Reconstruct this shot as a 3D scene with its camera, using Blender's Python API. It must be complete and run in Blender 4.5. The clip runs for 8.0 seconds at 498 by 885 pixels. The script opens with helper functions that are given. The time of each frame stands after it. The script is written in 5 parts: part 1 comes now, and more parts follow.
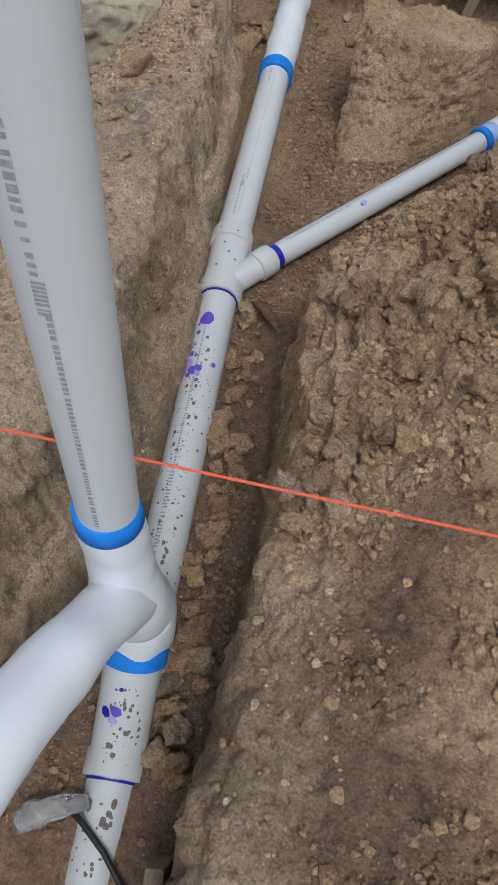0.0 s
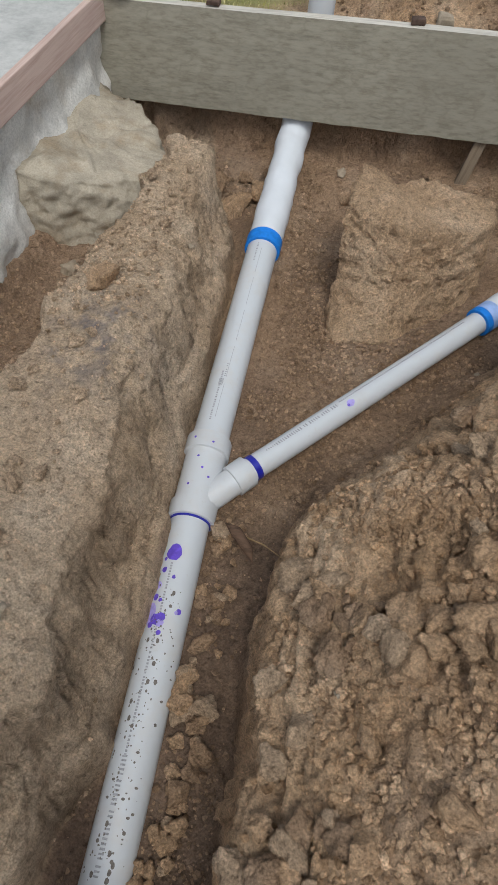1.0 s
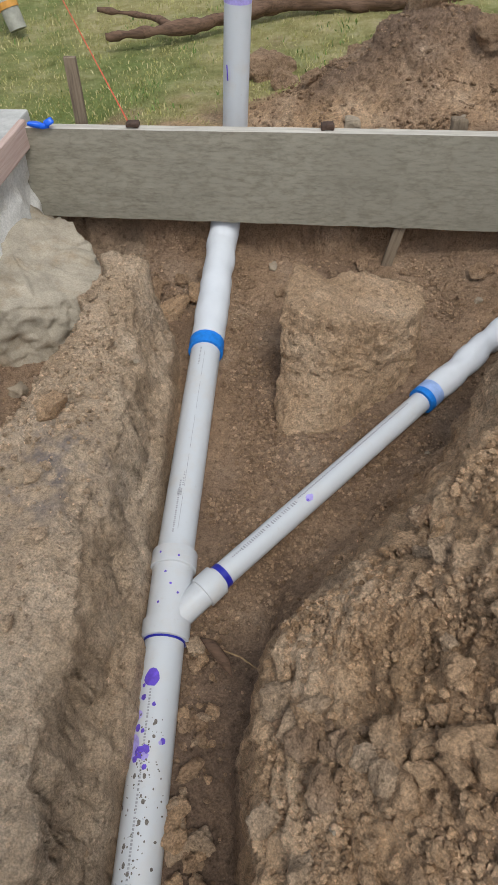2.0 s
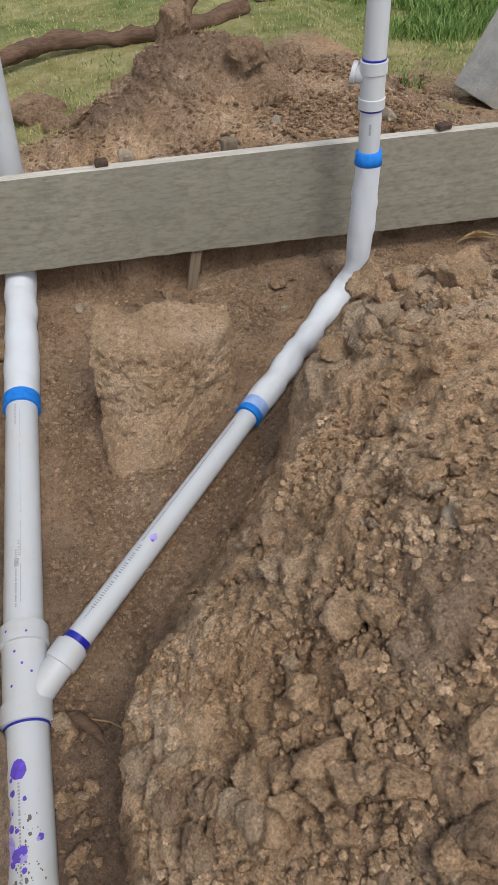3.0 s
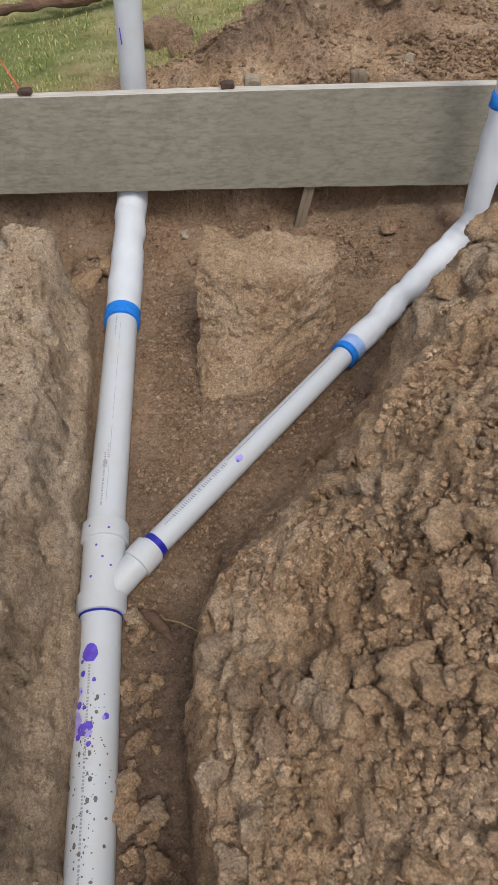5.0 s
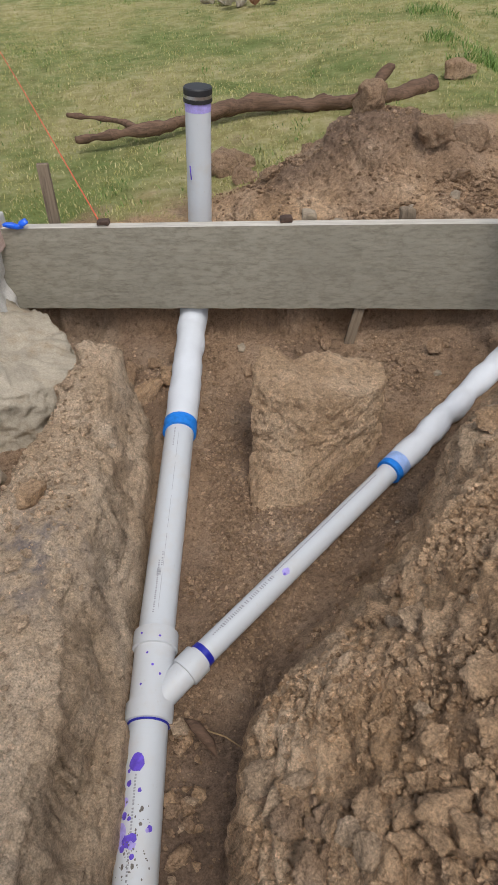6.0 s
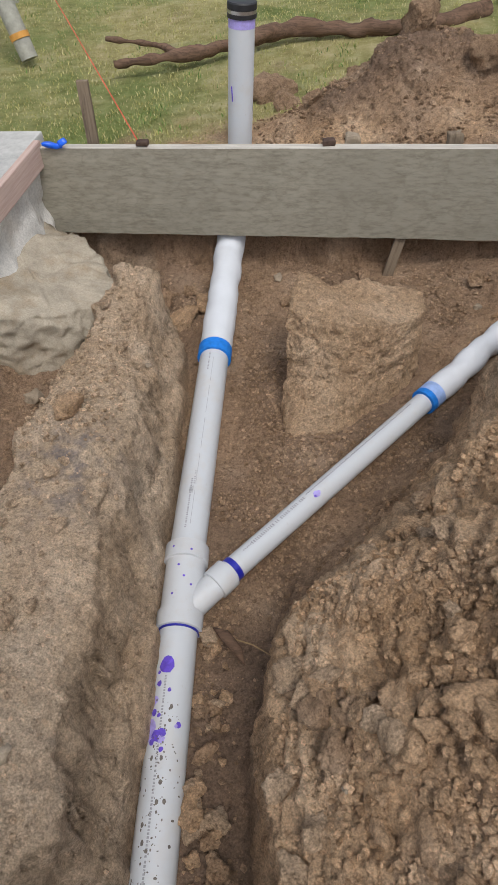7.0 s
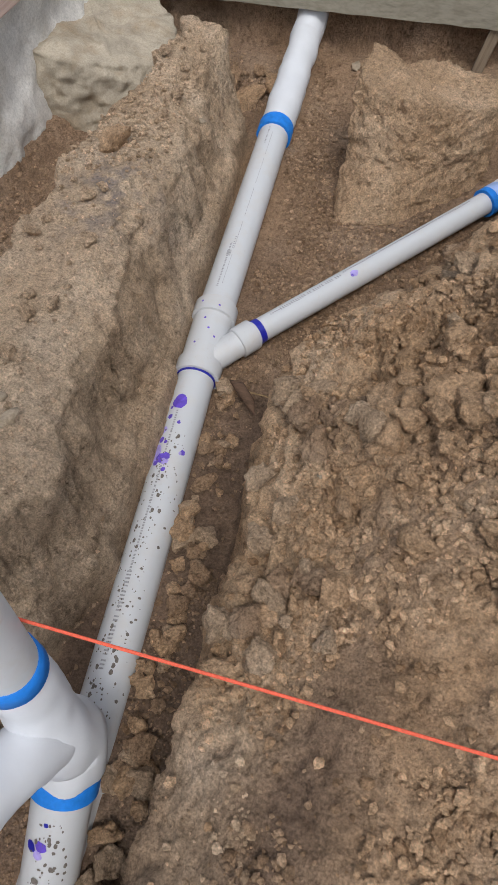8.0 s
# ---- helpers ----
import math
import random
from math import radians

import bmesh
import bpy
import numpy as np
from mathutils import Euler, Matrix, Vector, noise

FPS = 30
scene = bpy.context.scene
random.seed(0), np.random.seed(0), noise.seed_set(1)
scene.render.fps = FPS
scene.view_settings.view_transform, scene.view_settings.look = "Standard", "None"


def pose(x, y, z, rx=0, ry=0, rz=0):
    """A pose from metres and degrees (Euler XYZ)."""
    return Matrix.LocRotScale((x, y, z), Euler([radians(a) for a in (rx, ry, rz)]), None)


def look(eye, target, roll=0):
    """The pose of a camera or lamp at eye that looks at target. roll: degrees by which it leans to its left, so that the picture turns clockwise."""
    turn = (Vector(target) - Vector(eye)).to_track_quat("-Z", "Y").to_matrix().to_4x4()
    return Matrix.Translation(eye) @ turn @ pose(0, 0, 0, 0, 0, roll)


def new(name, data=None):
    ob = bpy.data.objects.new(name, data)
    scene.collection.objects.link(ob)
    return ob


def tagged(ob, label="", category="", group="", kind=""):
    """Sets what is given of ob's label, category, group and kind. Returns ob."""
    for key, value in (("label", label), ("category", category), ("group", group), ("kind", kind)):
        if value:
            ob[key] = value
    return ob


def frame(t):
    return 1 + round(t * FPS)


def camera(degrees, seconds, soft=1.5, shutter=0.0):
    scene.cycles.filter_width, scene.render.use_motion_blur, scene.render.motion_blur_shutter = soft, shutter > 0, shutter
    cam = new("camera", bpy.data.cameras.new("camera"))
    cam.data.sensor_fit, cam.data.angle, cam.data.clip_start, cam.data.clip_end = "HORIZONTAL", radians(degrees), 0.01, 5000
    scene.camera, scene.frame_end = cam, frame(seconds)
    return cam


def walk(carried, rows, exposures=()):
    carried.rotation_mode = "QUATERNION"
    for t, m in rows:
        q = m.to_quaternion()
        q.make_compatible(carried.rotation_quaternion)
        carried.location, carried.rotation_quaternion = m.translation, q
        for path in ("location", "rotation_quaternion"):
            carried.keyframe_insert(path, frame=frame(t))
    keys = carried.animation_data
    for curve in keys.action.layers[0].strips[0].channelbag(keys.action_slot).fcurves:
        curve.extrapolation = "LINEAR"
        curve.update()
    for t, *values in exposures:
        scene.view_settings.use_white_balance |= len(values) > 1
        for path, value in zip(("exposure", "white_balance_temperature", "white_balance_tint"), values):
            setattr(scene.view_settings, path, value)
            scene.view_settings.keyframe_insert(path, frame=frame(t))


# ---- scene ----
cam = camera(39.2, 8.0, soft=1.0)
EXPOSURE = 0.18
PATH = [
    (0, (0.354, -1.169, 1.201), (0.129, -0.03, -0.427), 2.4),
    (0.5, (0.41, -0.874, 1.269), (0.079, 0.242, -0.357), 0.3),
    (1, (0.369, -0.729, 1.349), (0.046, 0.485, -0.207), -0.6),
    (1.2, (0.363, -0.698, 1.365), (0.039, 0.566, -0.151), -1.4),
    (2.3, (0.363, -0.651, 1.448), (0.2, 0.72, 0.0), -4.4),
    (2.5, (0.379, -0.646, 1.432), (0.289, 0.731, -0.015), -4.7),
    (3, (0.464, -0.614, 1.431), (0.597, 0.785, 0.008), -4.5),
    (3.5, (0.544, -0.598, 1.475), (0.814, 0.835, 0.106), -4.9),
    (4, (0.56, -0.604, 1.499), (0.835, 0.861, 0.165), -4.8),
    (4.5, (0.47, -0.635, 1.449), (0.613, 0.761, 0.024), -3.0),
    (5, (0.388, -0.681, 1.36), (0.332, 0.671, -0.113), -2.9),
    (5.2, (0.385, -0.677, 1.384), (0.286, 0.707, -0.057), -3.8),
    (6.3, (0.371, -0.694, 1.507), (0.174, 0.816, 0.211), -3.7),
    (6.5, (0.367, -0.705, 1.491), (0.156, 0.793, 0.183), -3.9),
    (7, (0.364, -0.745, 1.439), (0.11, 0.659, 0.037), -4.4),
    (7.5, (0.398, -0.841, 1.341), (0.078, 0.425, -0.173), -4.5),
    (8, (0.474, -0.946, 1.258), (0.109, 0.171, -0.361), -2.2),
]
walk(cam, [(t, look(eye, target, roll)) for t, eye, target, roll in PATH], exposures=[(0.0, EXPOSURE - 0.2, 6050, 7), (0.6, EXPOSURE - 0.15, 6150, 7), (1.2, EXPOSURE - 0.08, 6200, 6), (2.5, EXPOSURE, 6270, 8), (8.0, EXPOSURE, 6350, 10)])

# ---- light: a bright overcast sky ----
world = bpy.data.worlds.new("sky")
scene.world = world
world.use_nodes = True
wn, wl = world.node_tree.nodes, world.node_tree.links
sky = wn.new("ShaderNodeTexSky")
sky.sky_type, sky.sun_disc = "NISHITA", False
sky.sun_elevation, sky.sun_rotation = radians(60), radians(152)
sky.air_density, sky.dust_density, sky.ozone_density = 1.0, 2.5, 1.0
wn["Background"].inputs["Strength"].default_value = 0.15
hsv = wn.new("ShaderNodeHueSaturation")
hsv.inputs["Saturation"].default_value = 0.35
wl.new(sky.outputs["Color"], hsv.inputs["Color"])
wl.new(hsv.outputs["Color"], wn["Background"].inputs["Color"])
sun_data = bpy.data.lights.new("sun", "SUN")
sun_data.energy, sun_data.angle, sun_data.color = 1.25, radians(16), (1.0, 0.96, 0.9)
sun = new("sun", sun_data)
sun.matrix_world = look((1.09, -2.05, 4.0), (0, 0, 0))


# ---- materials ----
def material(name, rough=0.8, spec=0.3, metal=0.0):
    m = bpy.data.materials.new(name)
    m.use_nodes = True
    b = m.node_tree.nodes["Principled BSDF"]
    b.inputs["Roughness"].default_value = rough
    b.inputs["Specular IOR Level"].default_value = spec
    b.inputs["Metallic"].default_value = metal
    return m, m.node_tree.nodes, m.node_tree.links, b


def tex_noise(n, l, coord, scale, detail=4.0, rough=0.55, stretch=None):
    t = n.new("ShaderNodeTexNoise")
    t.inputs["Scale"].default_value, t.inputs["Detail"].default_value, t.inputs["Roughness"].default_value = scale, detail, rough
    if stretch:
        mp = n.new("ShaderNodeMapping")
        mp.inputs["Scale"].default_value = stretch
        l.new(coord, mp.inputs["Vector"])
        coord = mp.outputs["Vector"]
    l.new(coord, t.inputs["Vector"])
    return t.outputs["Fac"]


def ramp(n, l, fac, stops):
    r = n.new("ShaderNodeValToRGB")
    els = r.color_ramp.elements
    els[0].position, els[0].color = stops[0][0], (*stops[0][1], 1)
    els[1].position, els[1].color = stops[-1][0], (*stops[-1][1], 1)
    for p, c in stops[1:-1]:
        els.new(p).color = (*c, 1)
    l.new(fac, r.inputs["Fac"])
    return r.outputs["Color"]


def mix(n, l, fac, a, b, how="MIX"):
    m = n.new("ShaderNodeMix")
    m.data_type, m.blend_type = "RGBA", how
    for key, v in ((0, fac), (6, a), (7, b)):
        if isinstance(v, (int, float)):
            m.inputs[key].default_value = v
        elif isinstance(v, tuple):
            m.inputs[key].default_value = (*v, 1)
        else:
            l.new(v, m.inputs[key])
    return m.outputs[2]


def bump(n, l, b, heights, distance=0.01):
    last = None
    for h, strength, dist in heights:
        bp = n.new("ShaderNodeBump")
        bp.inputs["Strength"].default_value, bp.inputs["Distance"].default_value = strength, dist
        l.new(h, bp.inputs["Height"])
        if last:
            l.new(last, bp.inputs["Normal"])
        last = bp.outputs["Normal"]
    l.new(last, b.inputs["Normal"])


def coords(n, kind="Object"):
    return n.new("ShaderNodeTexCoord").outputs[kind]


def soil_colour(n, l, co, damp_shade=None, grey=None):
    """Crumbly sandy loam: dry tan crust, reddish fresh earth, grey clay."""
    big = tex_noise(n, l, co, 5.0, 6, 0.6)
    fine = tex_noise(n, l, co, 60.0, 8, 0.7)
    dry = ramp(n, l, big, [(0.3, (0.48, 0.305, 0.172)), (0.5, (0.59, 0.39, 0.235)), (0.7, (0.68, 0.485, 0.32))])
    # dark soil stop: moist earth, with the trench's shade in its colour
    wet_shade = ramp(n, l, big, [(0.3, (0.165, 0.110, 0.077)), (0.55, (0.265, 0.180, 0.126)), (0.75, (0.39, 0.282, 0.205))])
    clay = ramp(n, l, big, [(0.3, (0.47, 0.345, 0.23)), (0.5, (0.58, 0.44, 0.31)), (0.72, (0.67, 0.535, 0.40))])
    c = dry
    if grey is not None:
        c = mix(n, l, grey, c, clay)
    if damp_shade is not None:
        c = mix(n, l, damp_shade, c, wet_shade)
    # speckle whose low stop paints crevice shade into the bump's hollows
    speck_shade = ramp(n, l, fine, [(0.30, (0.46, 0.43, 0.40)), (0.45, (0.95, 0.95, 0.95)), (0.72, (1.35, 1.34, 1.31))])
    c = mix(n, l, 1.0, c, speck_shade, "MULTIPLY")
    grain = ramp(n, l, tex_noise(n, l, co, 260.0, 3, 0.6), [(0.3, (0.68, 0.68, 0.68)), (0.5, (1.0, 1.0, 1.0)), (0.72, (1.32, 1.31, 1.30))])
    return mix(n, l, 1.0, c, grain, "MULTIPLY"), fine


def soil(name, damp_shade=None, grey=None, attrs=False, lawn=False, loose=False, crumbly=False):
    m, n, l, b = material(name, 0.95, 0.15)
    co = coords(n)
    if attrs:
        a = n.new("ShaderNodeAttribute"); a.attribute_name = "damp_shade"
        g = n.new("ShaderNodeAttribute"); g.attribute_name = "clay"
        damp_shade, grey = a.outputs["Fac"], g.outputs["Fac"]
    c, fine = soil_colour(n, l, co, damp_shade, grey)
    if attrs:
        ash = n.new("ShaderNodeAttribute"); ash.attribute_name = "ash"
        am = n.new("ShaderNodeMath"); am.operation = "MULTIPLY"
        l.new(ash.outputs["Fac"], am.inputs[0])
        l.new(ramp(n, l, tex_noise(n, l, co, 22, 5), [(0.42, (0, 0, 0)), (0.6, (1, 1, 1))]), am.inputs[1])
        c = mix(n, l, am.outputs[0], c, (0.22, 0.19, 0.19))
    if lawn:
        gr = n.new("ShaderNodeAttribute"); gr.attribute_name = "lawn"
        lush = n.new("ShaderNodeAttribute"); lush.attribute_name = "lush"
        patch = tex_noise(n, l, co, 1.3, 6, 0.65)
        mid = tex_noise(n, l, co, 9.0, 6, 0.7)
        straw = ramp(n, l, mid, [(0.3, (0.27, 0.24, 0.09)), (0.5, (0.43, 0.38, 0.17)), (0.7, (0.57, 0.49, 0.29))])
        green = ramp(n, l, mid, [(0.3, (0.10, 0.15, 0.035)), (0.6, (0.20, 0.27, 0.075)), (0.75, (0.3, 0.33, 0.12))])
        g1 = mix(n, l, ramp(n, l, patch, [(0.42, (0, 0, 0)), (0.62, (0.8, 0.8, 0.8))]), straw, green)
        g2 = mix(n, l, lush.outputs["Fac"], g1, green)
        c = mix(n, l, gr.outputs["Fac"], c, g2)
    if loose:
        isl = n.new("ShaderNodeNewGeometry").outputs["Random Per Island"]
        c = mix(n, l, 1.0, c, ramp(n, l, isl, [(0.0, (0.62, 0.58, 0.54)), (0.45, (1.0, 0.99, 0.98)), (0.85, (1.18, 1.18, 1.18)), (1.0, (1.4, 1.42, 1.45))]), "MULTIPLY")
    l.new(c, b.inputs["Base Color"])
    grit = tex_noise(n, l, co, 420.0, 4, 0.7)
    vor = n.new("ShaderNodeTexVoronoi"); vor.inputs["Scale"].default_value = 130
    l.new(co, vor.inputs["Vector"])
    bump(n, l, b, [(fine, 0.9, 0.038 if crumbly else 0.027), (vor.outputs["Distance"], 0.6, 0.008), (grit, 0.8, 0.004)])
    return m


def pvc(name, colour, rough=0.32):
    m, n, l, b = material(name, rough, 0.5)
    co = coords(n)
    dust = tex_noise(n, l, co, 14.0, 6, 0.65)
    scuff = tex_noise(n, l, co, 90.0, 4, 0.6)
    c = mix(n, l, ramp(n, l, dust, [(0.52, (0, 0, 0)), (0.8, (0.35, 0.35, 0.35))]), colour, (0.55, 0.47, 0.38))
    c = mix(n, l, ramp(n, l, scuff, [(0.62, (0, 0, 0)), (0.75, (0.25, 0.25, 0.25))]), c, (0.45, 0.40, 0.35))
    l.new(c, b.inputs["Base Color"])
    l.new(ramp(n, l, dust, [(0.4, (rough, rough, rough)), (0.8, (0.65, 0.65, 0.65))]), b.inputs["Roughness"])
    bump(n, l, b, [(scuff, 0.06, 0.002)])
    return m


def plain(name, colour, rough=0.6, spec=0.3, metal=0.0, vary=0.2, scale=40.0, relief=0.15):
    m, n, l, b = material(name, rough, spec, metal)
    co = coords(n)
    f = tex_noise(n, l, co, scale, 5, 0.6)
    lo = tuple(v * (1 - vary) for v in colour)
    hi = tuple(min(1, v * (1 + vary)) for v in colour)
    l.new(ramp(n, l, f, [(0.3, lo), (0.7, hi)]), b.inputs["Base Color"])
    bump(n, l, b, [(f, relief, 0.004)])
    return m


def wood(name, dark, light, stretch):
    m, n, l, b = material(name, 0.85, 0.2)
    co = coords(n)
    grain = tex_noise(n, l, co, 16.0, 8, 0.65, stretch)
    wave = tex_noise(n, l, co, 3.2, 3, 0.5, (stretch[0] * 2.2, stretch[1], stretch[2]))
    stain = tex_noise(n, l, co, 2.2, 5, 0.6)
    c = ramp(n, l, grain, [(0.28, dark), (0.52, light), (0.75, tuple(v * 1.15 for v in light))])
    c = mix(n, l, ramp(n, l, stain, [(0.4, (0, 0, 0)), (0.75, (0.55, 0.55, 0.55))]), c, tuple(v * 0.72 for v in light))
    c = mix(n, l, ramp(n, l, wave, [(0.45, (0, 0, 0)), (0.5, (0.35, 0.35, 0.35)), (0.55, (0, 0, 0))]), c, dark)
    l.new(c, b.inputs["Base Color"])
    bump(n, l, b, [(grain, 0.5, 0.003), (wave, 0.2, 0.002)])
    return m


def concrete(name, colour, scale=1.0, dirt=0.4):
    m, n, l, b = material(name, 0.92, 0.2)
    co = coords(n)
    big = tex_noise(n, l, co, 6.0 * scale, 6, 0.6)
    fine = tex_noise(n, l, co, 90.0 * scale, 6, 0.7)
    c = ramp(n, l, big, [(0.3, tuple(v * 0.75 for v in colour)), (0.55, colour), (0.75, tuple(v * 1.15 for v in colour))])
    c = mix(n, l, ramp(n, l, tex_noise(n, l, co, 3.5 * scale, 6, 0.65), [(0.5, (0, 0, 0)), (0.68, (dirt, dirt, dirt))]), c, (0.33, 0.25, 0.16))
    c = mix(n, l, 1.0, c, ramp(n, l, fine, [(0.3, (0.75, 0.75, 0.75)), (0.6, (1.05, 1.05, 1.05))]), "MULTIPLY")
    l.new(c, b.inputs["Base Color"])
    bump(n, l, b, [(big, 0.5, 0.03), (fine, 0.6, 0.006)])
    return m


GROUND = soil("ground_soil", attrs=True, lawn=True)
CLOD_DRY = soil("dry_clod_soil", 0.14, 0.1)
CLOD_CLAY = soil("clay_clod_soil", 0.2, 0.7)
CLOD_RED = soil("red_clod_soil", 0.5, 0.0)
CLOD_MID = soil("heap_clod_soil", 0.6, 0.1)
CRUMB_RED = soil("trench_crumbs", 0.45, 0.2, loose=True)
CRUMB_DRY = soil("heap_crumbs", 0.06, 0.1, loose=True)
CRUMB_CLAY = soil("clay_crumbs", 0.0, 0.8, loose=True)
CRUMB_MID = soil("yard_crumbs", 0.6, 0.1, loose=True)
BLOCK_SOIL = soil("cut_earth", 0.04, 0.35, crumbly=True)
STONE = concrete("pale_stone", (0.42, 0.34, 0.25), 4, 0.5)
PVC = pvc("white_pvc", (0.565, 0.585, 0.61))
PVC_FIT = pvc("fitting_pvc", (0.57, 0.585, 0.605), 0.3)
FOAM = plain("foam_wrap_white", (0.66, 0.68, 0.715), 0.55, 0.4, 0.0, 0.04, 12.0, 0.3)
TAPE = plain("blue_tape", (0.02, 0.205, 0.69), 0.62, 0.25, 0.0, 0.15, 60.0, 0.3)
TAPE_PALE = plain("pale_blue_tape", (0.33, 0.46, 0.78), 0.6, 0.25, 0.0, 0.2, 30.0, 0.2)
PRIMER = plain("purple_primer", (0.13, 0.075, 0.52), 0.4, 0.4, 0.0, 0.3, 70.0, 0.05)
PRIMER_PALE = plain("pale_purple_primer", (0.40, 0.34, 0.72), 0.4, 0.4, 0.0, 0.2, 70.0, 0.05)
PRIMER_DARK = plain("blue_primer_ring", (0.014, 0.018, 0.32), 0.35, 0.5, 0.0, 0.2, 70.0, 0.05)
INK = plain("grey_print", (0.33, 0.33, 0.35), 0.6, 0.2, 0.0, 0.3, 200.0, 0.0)
MUD = plain("mud_spot", (0.17, 0.15, 0.135), 0.9, 0.1, 0.0, 0.3, 200.0, 0.1)
BOARD = wood("weathered_board", (0.20, 0.18, 0.135), (0.325, 0.297, 0.235), (1.6, 6.0, 6.0))
BOARD_TOP = wood("pale_board_top", (0.36, 0.32, 0.27), (0.58, 0.54, 0.47), (0.5, 9.0, 9.0))
STAKE = wood("old_stake", (0.10, 0.075, 0.055), (0.24, 0.185, 0.13), (9.0, 9.0, 0.5))
BARK = wood("rotten_bark", (0.045, 0.028, 0.02), (0.17, 0.105, 0.07), (0.6, 6.0, 6.0))
PINK = wood("pink_trim", (0.44, 0.30, 0.25), (0.56, 0.42, 0.36), (9.0, 0.4, 9.0))
CONCRETE = concrete("old_concrete", (0.47, 0.41, 0.32), 2.0, 0.85)
STEM = concrete("whitewashed_concrete", (0.66, 0.635, 0.59), 1.6, 0.45)
SLAB = concrete("slab_concrete", (0.53, 0.52, 0.49), 0.25, 0.1)
CMU = concrete("block_concrete", (0.425, 0.41, 0.375), 2.5, 0.1)
STRING = plain("orange_string", (0.74, 0.13, 0.075), 0.7, 0.2, 0.0, 0.2, 300.0, 0.2)
RUBBER = plain("black_rubber", (0.02, 0.02, 0.022), 0.5, 0.4, 0.0, 0.2, 60.0, 0.1)
STEEL = plain("steel_band", (0.55, 0.55, 0.55), 0.3, 0.5, 1.0, 0.15, 80.0, 0.05)
RUST = plain("rusty_steel", (0.10, 0.065, 0.05), 0.8, 0.3, 0.4, 0.4, 60.0, 0.3)
ORANGE = plain("orange_plastic", (0.62, 0.12, 0.035), 0.45, 0.4, 0.0, 0.15, 40.0, 0.05)
RIBBON = plain("blue_plastic", (0.01, 0.12, 0.75), 0.35, 0.5, 0.0, 0.15, 40.0, 0.05)
STRAW = plain("dry_husk", (0.38, 0.26, 0.13), 0.8, 0.2, 0.0, 0.25, 60.0, 0.2)
POST = plain("grey_post", (0.33, 0.32, 0.27), 0.6, 0.3, 0.0, 0.2, 30.0, 0.1)
OCHRE = plain("ochre_band", (0.55, 0.27, 0.06), 0.6, 0.3, 0.0, 0.2, 30.0, 0.1)
BRICK = plain("broken_brick", (0.33, 0.17, 0.115), 0.9, 0.2, 0.0, 0.3, 50.0, 0.4)


def blade_mat(name, stops):
    m, n, l, b = material(name, 0.6, 0.25)
    geo = n.new("ShaderNodeNewGeometry")
    l.new(ramp(n, l, geo.outputs["Random Per Island"], stops), b.inputs["Base Color"])
    b.inputs["Subsurface Weight"].default_value = 0.0
    return m


GRASS_DRY = blade_mat("dry_grass", [(0.0, (0.26, 0.27, 0.08)), (0.4, (0.46, 0.43, 0.15)), (0.75, (0.54, 0.48, 0.22)), (1.0, (0.6, 0.53, 0.29))])
GRASS_GREEN = blade_mat("green_grass", [(0.0, (0.075, 0.14, 0.028)), (0.5, (0.15, 0.25, 0.055)), (1.0, (0.30, 0.38, 0.12))])


# ---- small mesh tools ----
def hash3(ix, iy, iz, seed):
    h = (ix * 374761393 + iy * 668265263 + iz * 2147483647 + seed * 1274126177) & 0xFFFFFFFF
    h = ((h ^ (h >> 13)) * 1274126177) & 0xFFFFFFFF
    h = ((h ^ (h >> 16)) * 2246822519) & 0xFFFFFFFF
    return ((h ^ (h >> 15)) & 0xFFFFFF) / float(0xFFFFFF) * 2 - 1


def vnoise(p, scale, seed=0):
    """Smooth value noise in -1..1 at points p (n x 3); scale is the cell's size in metres."""
    q = p / scale
    i = np.floor(q).astype(np.int64)
    f = q - i
    f = f * f * f * (f * (f * 6 - 15) + 10)
    out = 0
    for dx in (0, 1):
        for dy in (0, 1):
            for dz in (0, 1):
                w = (f[:, 0] if dx else 1 - f[:, 0]) * (f[:, 1] if dy else 1 - f[:, 1]) * (f[:, 2] if dz else 1 - f[:, 2])
                out = out + w * hash3(i[:, 0] + dx, i[:, 1] + dy, i[:, 2] + dz, seed)
    return out


def fbm(p, scale, octaves=4, seed=0, gain=0.5):
    out, a = 0, 1.0
    for k in range(octaves):
        out = out + a * vnoise(p, scale / 2 ** k, seed + 17 * k)
        a *= gain
    return out


def cells(p, scale, seed=0):
    """Distance to the nearest and second-nearest scattered seed, in cells: for clods and cracks."""
    q = p / scale
    i = np.floor(q).astype(np.int64)
    f1, f2 = np.full(len(p), 9.0), np.full(len(p), 9.0)
    for dx in (-1, 0, 1):
        for dy in (-1, 0, 1):
            for dz in (-1, 0, 1):
                c = i + np.array([dx, dy, dz])
                d = 0
                for k in range(3):
                    o = c[:, k] + 0.5 + 0.42 * hash3(c[:, 0], c[:, 1], c[:, 2], seed + 31 * k)
                    d = d + (q[:, k] - o) ** 2
                f2 = np.minimum(f2, np.maximum(d, f1))
                f1 = np.minimum(f1, d)
    return np.sqrt(f1), np.sqrt(f2)


def smooth(a, b, x):
    t = np.clip((x - a) / (b - a), 0, 1)
    return t * t * (3 - 2 * t)


